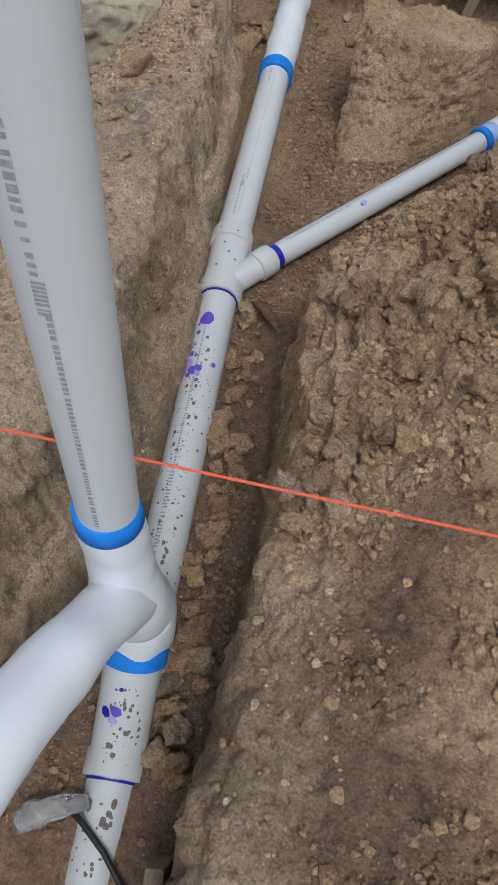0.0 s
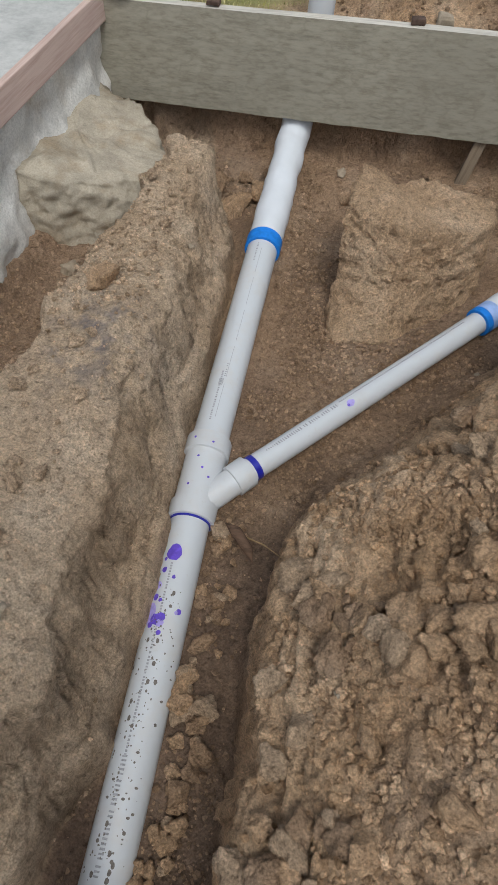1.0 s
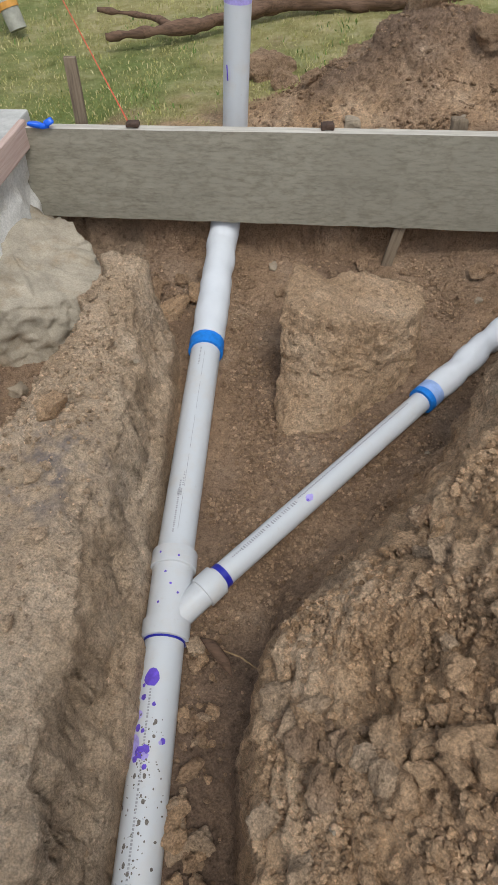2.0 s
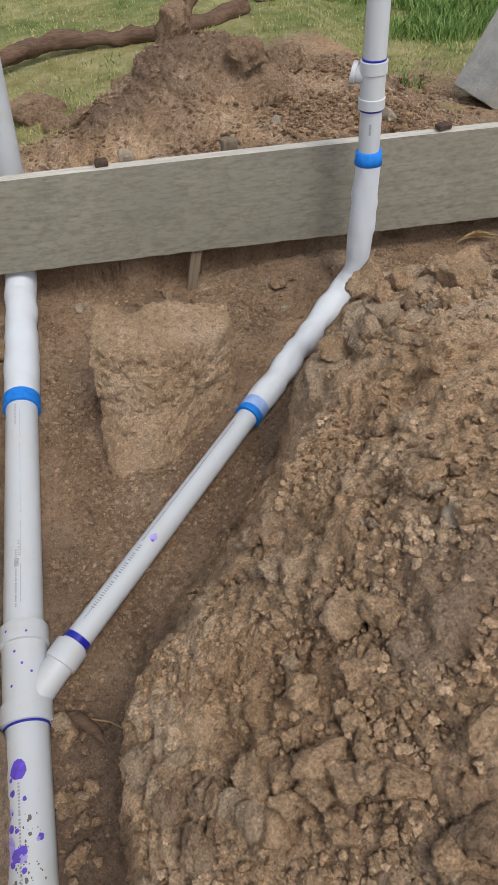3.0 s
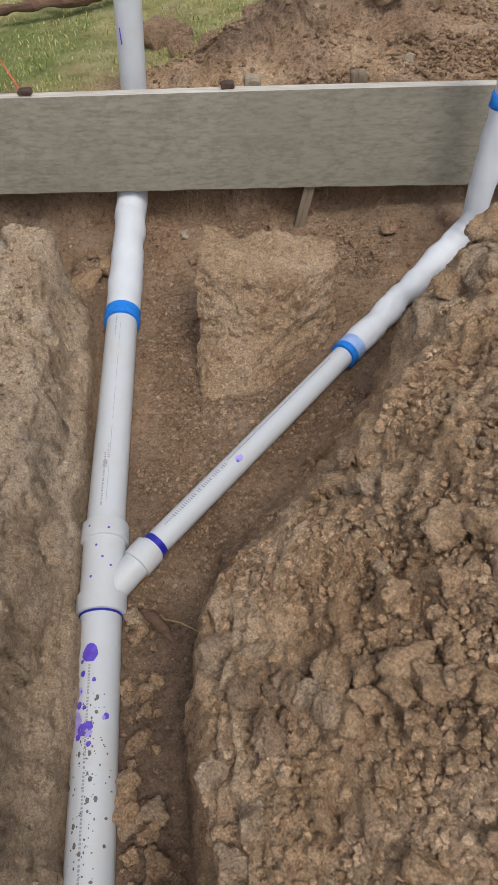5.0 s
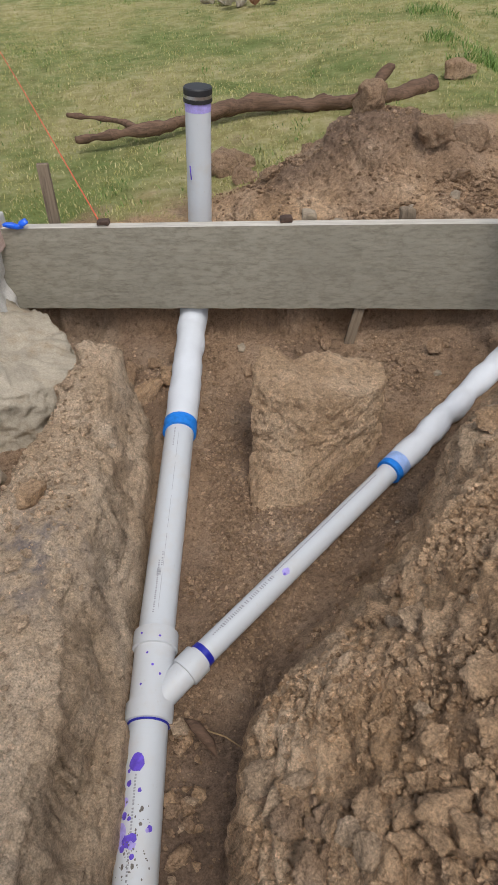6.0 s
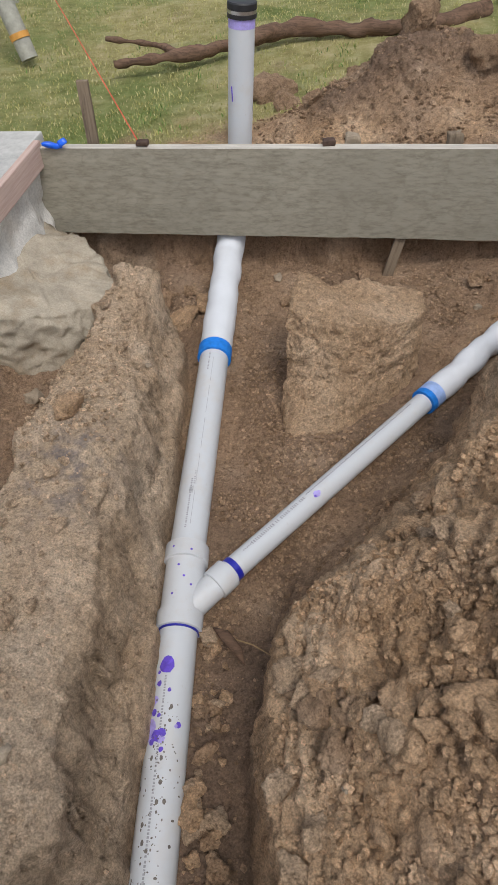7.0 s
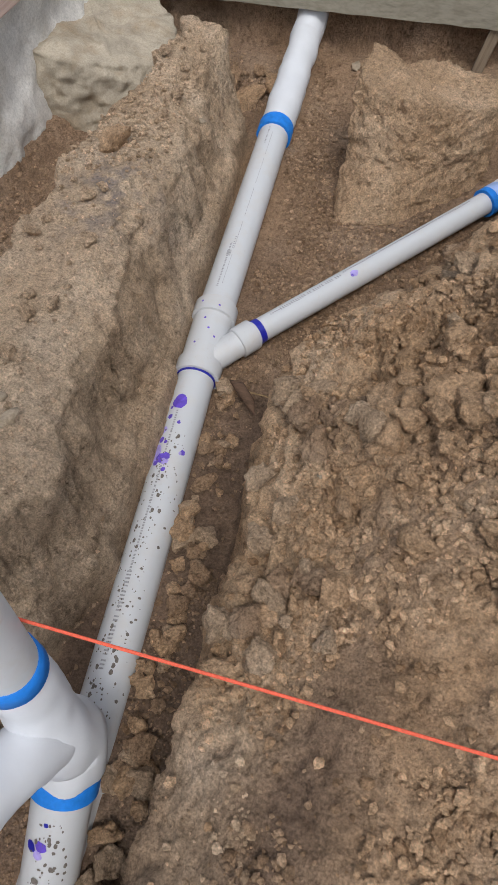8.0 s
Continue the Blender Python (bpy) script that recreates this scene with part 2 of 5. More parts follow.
def mesh_from(name, verts, faces, mat, parent=None, soft=True, crisp=False):
    me = bpy.data.meshes.new(name)
    me.from_pydata([tuple(v) for v in verts], [], [tuple(f) for f in faces])
    if soft:
        me.polygons.foreach_set("use_smooth", [True] * len(me.polygons))
        if crisp:
            me.set_sharp_from_angle(angle=radians(35))
    me.materials.append(mat)
    ob = new(name, me)
    ob.parent = parent
    return ob


def part(name, bm, mat, parent=None, label="", soft=True):
    me = bpy.data.meshes.new(name)
    bm.to_mesh(me)
    bm.free()
    if soft:
        me.polygons.foreach_set("use_smooth", [True] * len(me.polygons))
    me.materials.append(mat)
    ob = new(name, me)
    ob.parent = parent
    return tagged(ob, label)


def thing(name, place, label, category, group=""):
    ob = new(name)
    ob.empty_display_size = 0.05
    ob.location = place
    return tagged(ob, label, category, group)


def local(parent, pts):
    o = Vector(parent.location)
    return [Vector(p) - o for p in pts]


def frames_along(pts):
    """Rotation-minimising frames on a polyline."""
    pts = [Vector(p) for p in pts]
    tang = []
    for i in range(len(pts)):
        a, b = pts[max(i - 1, 0)], pts[min(i + 1, len(pts) - 1)]
        tang.append((b - a).normalized())
    up = Vector((0, 0, 1)) if abs(tang[0].z) < 0.9 else Vector((0, 1, 0))
    side = tang[0].cross(up).normalized()
    out = []
    for t in tang:
        side = (side - t * side.dot(t)).normalized()
        out.append((t, side, side.cross(t).normalized()))
    return pts, out


def tube(name, pts, radii, mat, parent=None, label="", seg=32, cap=True, lump=0.0, seed=0, inner=0.0):
    """A round solid along a polyline; radii one for each point. inner: wall thickness of an open end."""
    pts, fr = frames_along(pts)
    verts, faces = [], []
    for p, (t, s, u), r in zip(pts, fr, radii):
        for k in range(seg):
            a = 2 * math.pi * k / seg
            verts.append(p + s * (math.cos(a) * r) + u * (math.sin(a) * r))
    if lump:
        arr = np.array(verts)
        w = fbm(arr * np.array([1.0, 1.0, 1.0]), 0.07, 3, seed) * lump
        for i, v in enumerate(verts):
            c = pts[i // seg]
            verts[i] = v + (v - c).normalized() * float(w[i])
    for i in range(len(pts) - 1):
        for k in range(seg):
            k2 = (k + 1) % seg
            faces.append((i * seg + k, i * seg + k2, (i + 1) * seg + k2, (i + 1) * seg + k))
    if cap:
        faces.append(tuple(range(seg))[::-1])
        faces.append(tuple(range((len(pts) - 1) * seg, len(pts) * seg)))
    o = Vector(parent.location) if parent else Vector()
    ob = mesh_from(name, [v - o for v in verts], faces, mat, parent, True, lump == 0)
    if cap:
        ob.data.polygons[len(faces) - 1].use_smooth = False
        ob.data.polygons[len(faces) - 2].use_smooth = False
    return tagged(ob, label)


def lathe_between(name, a, b, profile, mat, parent=None, label="", seg=36):
    """A turned solid about the line a-b: profile of (fraction or metres from a, radius)."""
    a, b = Vector(a), Vector(b)
    d = (b - a).normalized()
    return tube(name, [a + d * s for s, r in profile], [r for s, r in profile], mat, parent, label, seg)


def box_mesh(bm, m, sx, sy, sz, bevel=0.0, cuts=0):
    r = bmesh.ops.create_cube(bm, size=1.0, matrix=m @ Matrix.Diagonal((sx, sy, sz, 1)))
    edges = list({e for v in r["verts"] for e in v.link_edges})
    if bevel:
        bmesh.ops.bevel(bm, geom=edges, offset=bevel, segments=2, affect="EDGES", profile=0.6)
        edges = list(bm.edges)
    if cuts:
        long_edges = [e for e in edges if e.calc_length() > 0.3 * max(sx, sy, sz)]
        bmesh.ops.subdivide_edges(bm, edges=long_edges, cuts=cuts, use_grid_fill=True)


# ---- the lie of the land ----
def pipe_x(y):
    return np.where(y < 0.06, 0.0211 - 0.0857 * (y - 0.06), np.where(y < 0.16, 0.01 - 0.111 * (y - 0.16), 0.01 - 0.0546 * (y - 0.16)))


def pipe_z(y):
    return 0.009 + 0.0965 * y


PILE_TOE = [(0.25, -9.0), (0.25, -1.2), (0.25, -0.6), (0.23, -0.35), (0.215, -0.12), (0.245, 0.03), (0.305, 0.135), (0.415, 0.275), (0.507, 0.392), (0.585, 0.515), (0.648, 0.617), (0.70, 0.73), (0.82, 0.89), (0.96, 1.02), (1.17, 1.09), (1.6, 1.12), (2.4, 1.05), (9.0, 1.0)]


def pile_inside(x, y):
    """Distance inside the spoil bank from its toe (negative outside)."""
    best = np.full(x.shape, 1e9)
    sign = np.ones(x.shape)
    for (ax, ay), (bx, by) in zip(PILE_TOE[:-1], PILE_TOE[1:]):
        dx, dy = bx - ax, by - ay
        t = np.clip(((x - ax) * dx + (y - ay) * dy) / (dx * dx + dy * dy), 0, 1)
        d = np.hypot(x - ax - t * dx, y - ay - t * dy)
        s = np.where((x - ax) * dy - (y - ay) * dx > 0, 1.0, -1.0)
        near = d < best - 1e-9
        best, sign = np.where(near, d, best), np.where(near, s, sign)
    return best * sign


def land(x, y):
    """Height of the ground, its damp with painted trench shade, and how clayey, ashy, grassy and lush it is."""
    p = np.stack([x, y, np.zeros_like(x)], 1)
    n1, n2 = fbm(p, 0.35, 4, 3), fbm(p, 0.11, 3, 9)
    xx, yy = x + 0.022 * n2 + 0.02 * n1, y + 0.022 * vnoise(p, 0.10, 21) + 0.015 * n1
    floor = np.clip(-0.02 + 0.045 * y, -0.09, 0.06) + 0.05 * smooth(0.5, 0.9, x) * smooth(0.95, 1.3, y) + 0.045 * smooth(1.25, 1.5, y)
    off = np.abs(x - pipe_x(y))
    floor = np.maximum(floor, (pipe_z(np.clip(y, -1.5, 1.6)) - 0.038) - 0.5 * np.maximum(off - 0.02, 0))
    z = floor
    # bank on the near side of the trench, with a hollow behind it
    edge = np.interp(yy, [-3, -1.0, -0.6, -0.42, -0.2, 0.03, 0.36, 0.66, 0.85, 1.0, 1.15, 1.3], [-0.17, -0.13, -0.085, -0.035, -0.04, -0.06, -0.10, -0.14, -0.16, -0.185, -0.26, -0.40])
    flake = np.stack([x * 1.0, y * 0.4, np.zeros_like(x)], 1)
    d = edge - (x + 0.008 * n2 + 0.012 * vnoise(flake, 0.06, 14) + 0.007 * vnoise(flake, 0.025, 15))
    lean = smooth(0.2, -0.3, y)
    bank = 0.10 * smooth(-0.05, -0.03, d) + 0.04 * smooth(-0.03, -0.005, d) + 0.13 * smooth(-0.007, 0.018 + 0.012 * lean, d) + 0.05 * smooth(0.008, 0.045, d) + 0.03 * smooth(0.03, 0.12, d)
    bank = bank * (1 - 0.92 * smooth(1.08, 1.24, yy))
    hollow = smooth(-0.352, -0.385, x + 0.012 * n2 + 0.012 * n1 - 0.03 * smooth(0.3, 1.0, y)) * smooth(-0.12, 0.02, yy) * (1 - smooth(1.3, 1.5, y))
    bank = bank * (1 - hollow) + (0.085 + 0.06 * smooth(-0.60, -0.72, x)) * hollow
    z = z * (1 - smooth(0.0, 0.06, d)) + np.where(d > -0.045, bank, 0) + np.where(d > -0.045, z * smooth(0.0, 0.06, d) * 0.4, 0)
    # spoil heap on the other side
    q = pile_inside(x + 0.012 * n2 + 0.012 * n1, y + 0.015 * vnoise(p, 0.10, 21) + 0.01 * n1)
    cut = 0.29 * smooth(-0.01, 0.055 + 0.14 * smooth(-0.08, 0.10, y) - 0.12 * smooth(0.42, 0.68, y), q) + 0.03 * smooth(0.06, 0.3, q)
    mound = 0.42 * np.exp(-((x - 0.95) / np.where(x < 0.95, 0.47, 0.62)) ** 2 - ((y + 0.1) / np.where(y < -0.1, 0.75, 0.6)) ** 2) + 0.045 * np.exp(-((x - 0.76) / 0.22) ** 2 - ((y + 0.2) / 0.2) ** 2)
    mound = mound - 0.085 * np.exp(-((x - 0.50) / 0.12) ** 2 - ((y - 0.09) / 0.11) ** 2) - 0.05 * np.exp(-((x - 0.75) / 0.14) ** 2 - ((y - 0.30) / 0.2) ** 2) + 0.13 * np.exp(-((x - 1.12) / 0.32) ** 2 - ((y - 0.48) / 0.22) ** 2)
    mound = mound * smooth(0.0, 0.16, q) + 0.115 * np.exp(-((x - 1.08) / np.where(x < 1.08, 0.34, 0.28)) ** 2 - ((y - 0.86) / 0.24) ** 2) * smooth(0.0, 0.07, q)
    z = np.where(q > -0.01, np.maximum(z, floor * (1 - smooth(-0.01, 0.1, q)) + cut + mound), z)
    apron = 0.08 * smooth(-0.13, 0.03, q) * smooth(0.0, 0.13, y) * (1 - smooth(0.58, 0.72, y)) * (1 - smooth(0.05, 0.16, q)) * smooth(0.2, 0.3, x)
    z = z + apron
    # yard beyond the form board
    out = smooth(1.54, 1.59, yy + 0.02 * n2)
    yard = 0.385 + 0.05 * np.clip(x, -1, 1.1) - 0.135 * smooth(1.25, 1.6, x) + 0.015 * fbm(p, 0.8, 3, 33)
    heap = 0.24 * np.exp(-((x - 0.62) / np.where(x < 0.62, 0.36, 0.50)) ** 2 - ((y - 2.08) / 0.32) ** 2) * (1 + 0.3 * n1)
    heap = heap + 0.05 * smooth(2.6, 1.7, y) * smooth(0.0, 0.3, x)
    z = z * (1 - out) + (yard + heap) * out
    far = smooth(1.4, 3.0, x) * (1 - out)
    z = z * (1 - far) + 0.42 * far
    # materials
    # moist low ground; trench shade is painted in too, deepest at the near end
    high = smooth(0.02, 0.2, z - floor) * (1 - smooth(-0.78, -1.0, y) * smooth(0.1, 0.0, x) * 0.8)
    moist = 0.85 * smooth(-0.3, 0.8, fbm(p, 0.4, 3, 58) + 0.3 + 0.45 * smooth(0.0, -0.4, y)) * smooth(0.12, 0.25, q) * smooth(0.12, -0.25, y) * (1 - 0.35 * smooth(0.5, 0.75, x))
    damp_shade = np.clip(1 - 0.9 * high + 0.35 * n1 + moist - 0.8 * smooth(-0.1, 0.25, y) * smooth(0.06, 0.2, q), 0, 1) * (0.8 + 0.2 * smooth(0.25, -0.1, y)) * (1 - out) * (1 - 0.85 * smooth(-0.07, -0.03, d) * (1 - hollow) * smooth(-1.0, -0.78, y)) + out * np.clip(0.3 + 0.45 * smooth(0.04, 0.12, heap) + 0.4 * n1, 0, 1)
    damp_shade = np.maximum(damp_shade, 0.75 * hollow * (1 - out))
    damp_shade = np.maximum(damp_shade, 0.6 * smooth(1.2, 1.32, y) * (1 - smooth(1.6, 1.7, y)))
    clay = np.clip(smooth(-0.07, -0.03, d) * (1 - hollow) * smooth(-1.0, -0.78, y) * 0.95 + 0.5 * smooth(0.0, 0.08, q) * smooth(0.3, 0.12, q) * smooth(0.5, 0.0, y) + 0.85 * smooth(0.03, 0.12, q) * smooth(0.3, 0.65, y) + 0.25 * n1, 0, 1) * (1 - out)
    ash = np.exp(-((x + 0.23) / 0.09) ** 2 - ((y - 0.25) / 0.14) ** 2) * 0.9
    bare = np.exp(-((x - 0.75) / 0.75) ** 2 - ((y - 1.9) / 0.55) ** 2) * 1.6 + 0.95 * smooth(2.15, 1.66, y) + 1.2 * np.exp(-((x - 2.6) / 0.8) ** 2 - ((y - 2.35) / 0.38) ** 2) + 1.0 * np.exp(-((x - 1.28) / 0.2) ** 2 - ((y - 2.75) / 0.2) ** 2) + 1.0 * np.exp(-((x - 2.75 - 0.45 * (y - 3.65)) / 0.14) ** 2 - ((y - 3.65) / 0.45) ** 2) + 0.35 * np.exp(-((x + 0.35) / 0.3) ** 2 - ((y - 2.25) / 0.3) ** 2)
    lawn = smooth(0.75, 0.35, bare + 0.35 * n1) * smooth(1.55, 1.8, y)
    patchy = fbm(p, 0.45, 3, 77)
    lush = np.clip(np.exp(-((x - 2.2) / 0.55) ** 2 - ((y - 3.75) / 0.75) ** 2) * 1.5 + 0.9 * np.exp(-((x - 2.95) / 0.3) ** 2 - ((y - 3.25) / 0.3) ** 2) + 1.0 * np.exp(-((x - 1.55) / 0.27) ** 2 - ((y - 2.42) / 0.2) ** 2) + 0.5 * smooth(1.6, 2.4, x) * smooth(4.2, 4.8, y) + 0.6 * patchy - 0.22, 0, 1) * lawn
    return z, damp_shade, clay, ash, lawn, lush, out


GRID = []


def build_ground():
    def axis(lo, hi, step, far):
        core = np.arange(lo, hi, step)
        g, a, s = [], hi, step
        while a < far:
            g.append(a); s *= 1.16; a += s
        b, a, s = [], lo, step
        while a > -far:
            s *= 1.16; a -= s; b.append(a)
        return np.array(b[::-1] + list(core) + g + [far])
    xs, ys = axis(-0.9, 1.7, 0.0057, 120.0), axis(-1.15, 2.6, 0.006, 160.0)
    gx, gy = np.meshgrid(xs, ys)
    nx, ny = len(xs), len(ys)
    x, y = gx.ravel(), gy.ravel()
    z, damp_shade, clay, ash, lawn, lush, out = land(x, y)
    zz = z.reshape(ny, nx)
    dzy, dzx = np.gradient(zz, ys, xs)
    nrm = np.stack([-dzx.ravel(), -dzy.ravel(), np.ones(x.size)], 1)
    steep = np.linalg.norm(nrm[:, :2], axis=1)
    nrm /= np.linalg.norm(nrm, axis=1)[:, None]
    p = np.stack([x, y, z], 1)
    core = np.nonzero((x > -0.96) & (x < 1.76) & (y > -1.16) & (y < 2.61))[0]
    pc = p[core] + 0.012 * np.stack([vnoise(p[core], 0.03, 81), vnoise(p[core], 0.03, 82), vnoise(p[core], 0.03, 83)], 1)
    big1, big2 = cells(pc, 0.062, 5)
    small1, small2 = cells(pc, 0.024, 9)
    relief = np.zeros(x.size)
    loose = smooth(0.15, 0.6, fbm(pc, 0.25, 3, 91) + 0.12 + 0.12 * smooth(-0.15, -0.5, pc[:, 1]) - 0.15 * (pc[:, 0] < 0.1))
    crack = smooth(0.0, 0.16, big2 - big1) - 1
    patch = smooth(0.2, 0.5, fbm(pc, 0.16, 3, 131)) * loose
    ridge = np.abs(vnoise(pc, 0.045, 141)) + 0.5 * np.abs(vnoise(pc, 0.022, 142))
    slump = np.abs(vnoise(np.stack([pc[:, 0] * 0.6 + pc[:, 1] * 0.8, (pc[:, 1] * 0.6 - pc[:, 0] * 0.8) * 0.35, pc[:, 2]], 1), 0.075, 151))
    relief[core] = patch * (0.006 * (0.5 - big1) + 0.012 * (0.5 - small1)) + 0.010 * (0.45 - ridge) * (1 - patch) + 0.012 * (0.3 - slump) * (pc[:, 0] > 0.3) + 0.003 * crack * (1 - loose)
    rough = (0.6 + 0.4 * np.clip(steep, 0, 1)) * (1 - 0.85 * lawn)
    lumps = 0.009 * fbm(p, 0.075, 2, 41) + 0.006 * fbm(p, 0.018, 2, 61)
    strata = (0.009 * vnoise(p * np.array([1, 0.7, 3.5]), 0.07, 71) + 0.009 * vnoise(p * np.array([1, 0.2, 2.2]), 0.03, 73) + 0.008 * np.abs(vnoise(p * np.array([1, 0.3, 1.4]), 0.02, 74))) * np.clip(steep, 0, 1)
    near_pipe = smooth(0.05, 0.10, np.abs(x - pipe_x(y))) + smooth(0.05, 0.1, z - pipe_z(np.clip(y, -2, 1.6)))
    tall = smooth(0.03, 0.15, z - np.clip(-0.02 + 0.045 * y, -0.09, 0.06))
    amp = rough * (0.5 + 0.5 * tall) * np.clip(0.35 + near_pipe, 0, 1)
    p = p + nrm * ((lumps + strata + relief) * amp)[:, None]
    GRID.extend([xs, ys, p[:, 2].reshape(ny, nx)])
    me = bpy.data.meshes.new("ground")
    idx = np.arange(nx * ny).reshape(ny, nx)
    quads = np.stack([idx[:-1, :-1], idx[:-1, 1:], idx[1:, 1:], idx[1:, :-1]], -1).reshape(-1, 4)
    me.vertices.add(nx * ny)
    me.vertices.foreach_set("co", p.ravel())
    me.loops.add(quads.size)
    me.loops.foreach_set("vertex_index", quads.ravel())
    me.polygons.add(len(quads))
    me.polygons.foreach_set("loop_start", np.arange(0, quads.size, 4))
    me.polygons.foreach_set("use_smooth", np.ones(len(quads), dtype=bool))
    me.update(calc_edges=True)
    for key, arr in (("damp_shade", damp_shade), ("clay", clay), ("ash", ash), ("lawn", lawn), ("lush", lush)):
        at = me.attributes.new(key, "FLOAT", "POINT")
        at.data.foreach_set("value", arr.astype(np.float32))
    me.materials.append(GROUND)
    return tagged(new("ground", me), "dug brown earth with trenches and dry lawn beyond", "ground", kind="structure")


def surface(x, y):
    """Height of the finished, lumpy ground."""
    xs, ys, zz = GRID
    ix = np.clip(np.searchsorted(xs, x), 1, len(xs) - 1)
    iy = np.clip(np.searchsorted(ys, y), 1, len(ys) - 1)
    fx = np.clip((x - xs[ix - 1]) / (xs[ix] - xs[ix - 1]), 0, 1)
    fy = np.clip((y - ys[iy - 1]) / (ys[iy] - ys[iy - 1]), 0, 1)
    return (zz[iy - 1, ix - 1] * (1 - fx) + zz[iy - 1, ix] * fx) * (1 - fy) + (zz[iy, ix - 1] * (1 - fx) + zz[iy, ix] * fx) * fy


def height(x, y):
    return float(surface(np.array([float(x)]), np.array([float(y)]))[0])


build_ground()


# ---- slab and footing of the house ----
def slab():
    bm = bmesh.new()
    box_mesh(bm, pose(-3.20, -0.69, 0.515), 5.0, 4.60, 0.08, 0.008)
    part_ob = part("concrete_slab", bm, SLAB, soft=False)
    tagged(part_ob, "smooth pale concrete slab of the house", "slab", kind="structure")
    bm = bmesh.new()
    box_mesh(bm, pose(-0.688, -0.73, 0.515), 0.024, 4.50, 0.085, 0.004)
    tagged(part("trim", bm, PINK, soft=False), "faded pink painted trim along the slab's edge", "trim", kind="structure")
    # stem wall below, rough and whitewashed
    verts, faces, ny, nz = [], [], 260, 46
    for j in range(nz + 1):
        for i in range(ny + 1):
            y, z = -3.0 + 4.55 * i / ny, -0.05 + 0.535 * j / nz
            foot = 0.25 * math.exp(-((y - 1.24) / 0.26) ** 2) * max(0.0, (0.40 - z) / 0.40) ** 1.4 + 0.03 * max(0.0, (0.3 - z) / 0.3)
            verts.append((-0.712 + foot, y, z))
    v = np.array(verts)
    v[:, 0] += 0.016 * fbm(v, 0.15, 4, 5) + 0.004 * fbm(v, 0.03, 2, 6)
    for j in range(nz):
        for i in range(ny):
            a = j * (ny + 1) + i
            faces.append((a, a + 1, a + ny + 2, a + ny + 1))
    k = len(v)
    back = [(-1.1, -3.0, -0.05), (-1.1, 1.55, -0.05), (-1.1, 1.55, 0.485), (-1.1, -3.0, 0.485)]
    v = list(map(tuple, v)) + back
    c = [0, ny, nz * (ny + 1) + ny, nz * (ny + 1)]
    faces.append((k, k + 3, k + 2, k + 1))
    faces.append((k + 1, k + 2, *[j * (ny + 1) + ny for j in range(nz, -1, -1)]))
    faces.append((k + 3, k, *[j * (ny + 1) for j in range(nz + 1)]))
    tagged(mesh_from("wall_stem", v, faces, STEM), "rough whitewashed concrete stem wall under the slab", "wall", kind="structure")


def lump_mesh(name, base_poly, top_poly, z0, z1, mat, label, category, amp, seed, dome=0.02, rings=16, seg=110, belly=0.0, clump=1.0):
    """A broken mass lofted from a base outline to a top outline, with a lumpy skin."""
    def sample(poly):
        poly = [Vector((*p, 0)) for p in poly]
        lens = [(poly[(i + 1) % len(poly)] - poly[i]).length for i in range(len(poly))]
        total, out = sum(lens), []
        for k in range(seg):
            s = total * k / seg
            for i, ln in enumerate(lens):
                if s <= ln:
                    out.append(poly[i].lerp(poly[(i + 1) % len(poly)], s / ln)); break
                s -= ln
        return out
    b, t = sample(base_poly), sample(top_poly)
    cx = sum((p for p in t), Vector()) / seg
    verts, faces = [], []
    zt = (lambda p: z1(p.x, p.y)) if callable(z1) else (lambda p: z1)
    for j in range(rings + 1):
        f = j / rings
        for k in range(seg):
            p = b[k].lerp(t[k], f ** 0.8)
            p = cx + (p - cx) * (1 + belly * math.sin(f * math.pi))
            verts.append((p.x, p.y, z0 + (zt(t[k]) - z0) * f))
    inner = 12
    for j in range(1, inner + 1):
        f = j / inner
        for k in range(seg):
            p = t[k].lerp(cx, f)
            verts.append((p.x, p.y, zt(p) + dome * (1 - (1 - f) ** 2)))
    rows = rings + inner
    for j in range(rows):
        for k in range(seg):
            k2 = (k + 1) % seg
            faces.append((j * seg + k, j * seg + k2, (j + 1) * seg + k2, (j + 1) * seg + k))
    v = np.array(verts)
    c = np.array([cx.x, cx.y, (z0 + zt(cx)) / 2])
    d = v - c
    d /= np.linalg.norm(d, axis=1)[:, None]
    c1, c2 = cells(v + 0.01 * np.stack([vnoise(v, 0.03, 1), vnoise(v, 0.03, 2), vnoise(v, 0.03, 3)], 1), 0.055, seed)
    s1, s2 = cells(v, 0.02, seed + 4)
    w = amp * (fbm(v, 0.16, 2, seed) * 0.9 + clump * (0.9 * (0.5 - c1) + 0.5 * (0.5 - s1)) + 0.3 * fbm(v, 0.025, 2, seed + 8))
    top = smooth(0.0, 1.0, (v[:, 2] - z0) / max(zt(cx) - z0, 1e-3))
    v = v + d * w[:, None]
    ob = mesh_from(name, v, faces, mat)
    return tagged(ob, label, category)


slab()
FOOT_TOP = lambda x, y: 0.285 - 0.24 * max(0.0, x + 0.55) + 0.35 * max(0.0, -0.60 - x) - 0.05 * max(0.0, y - 1.15)
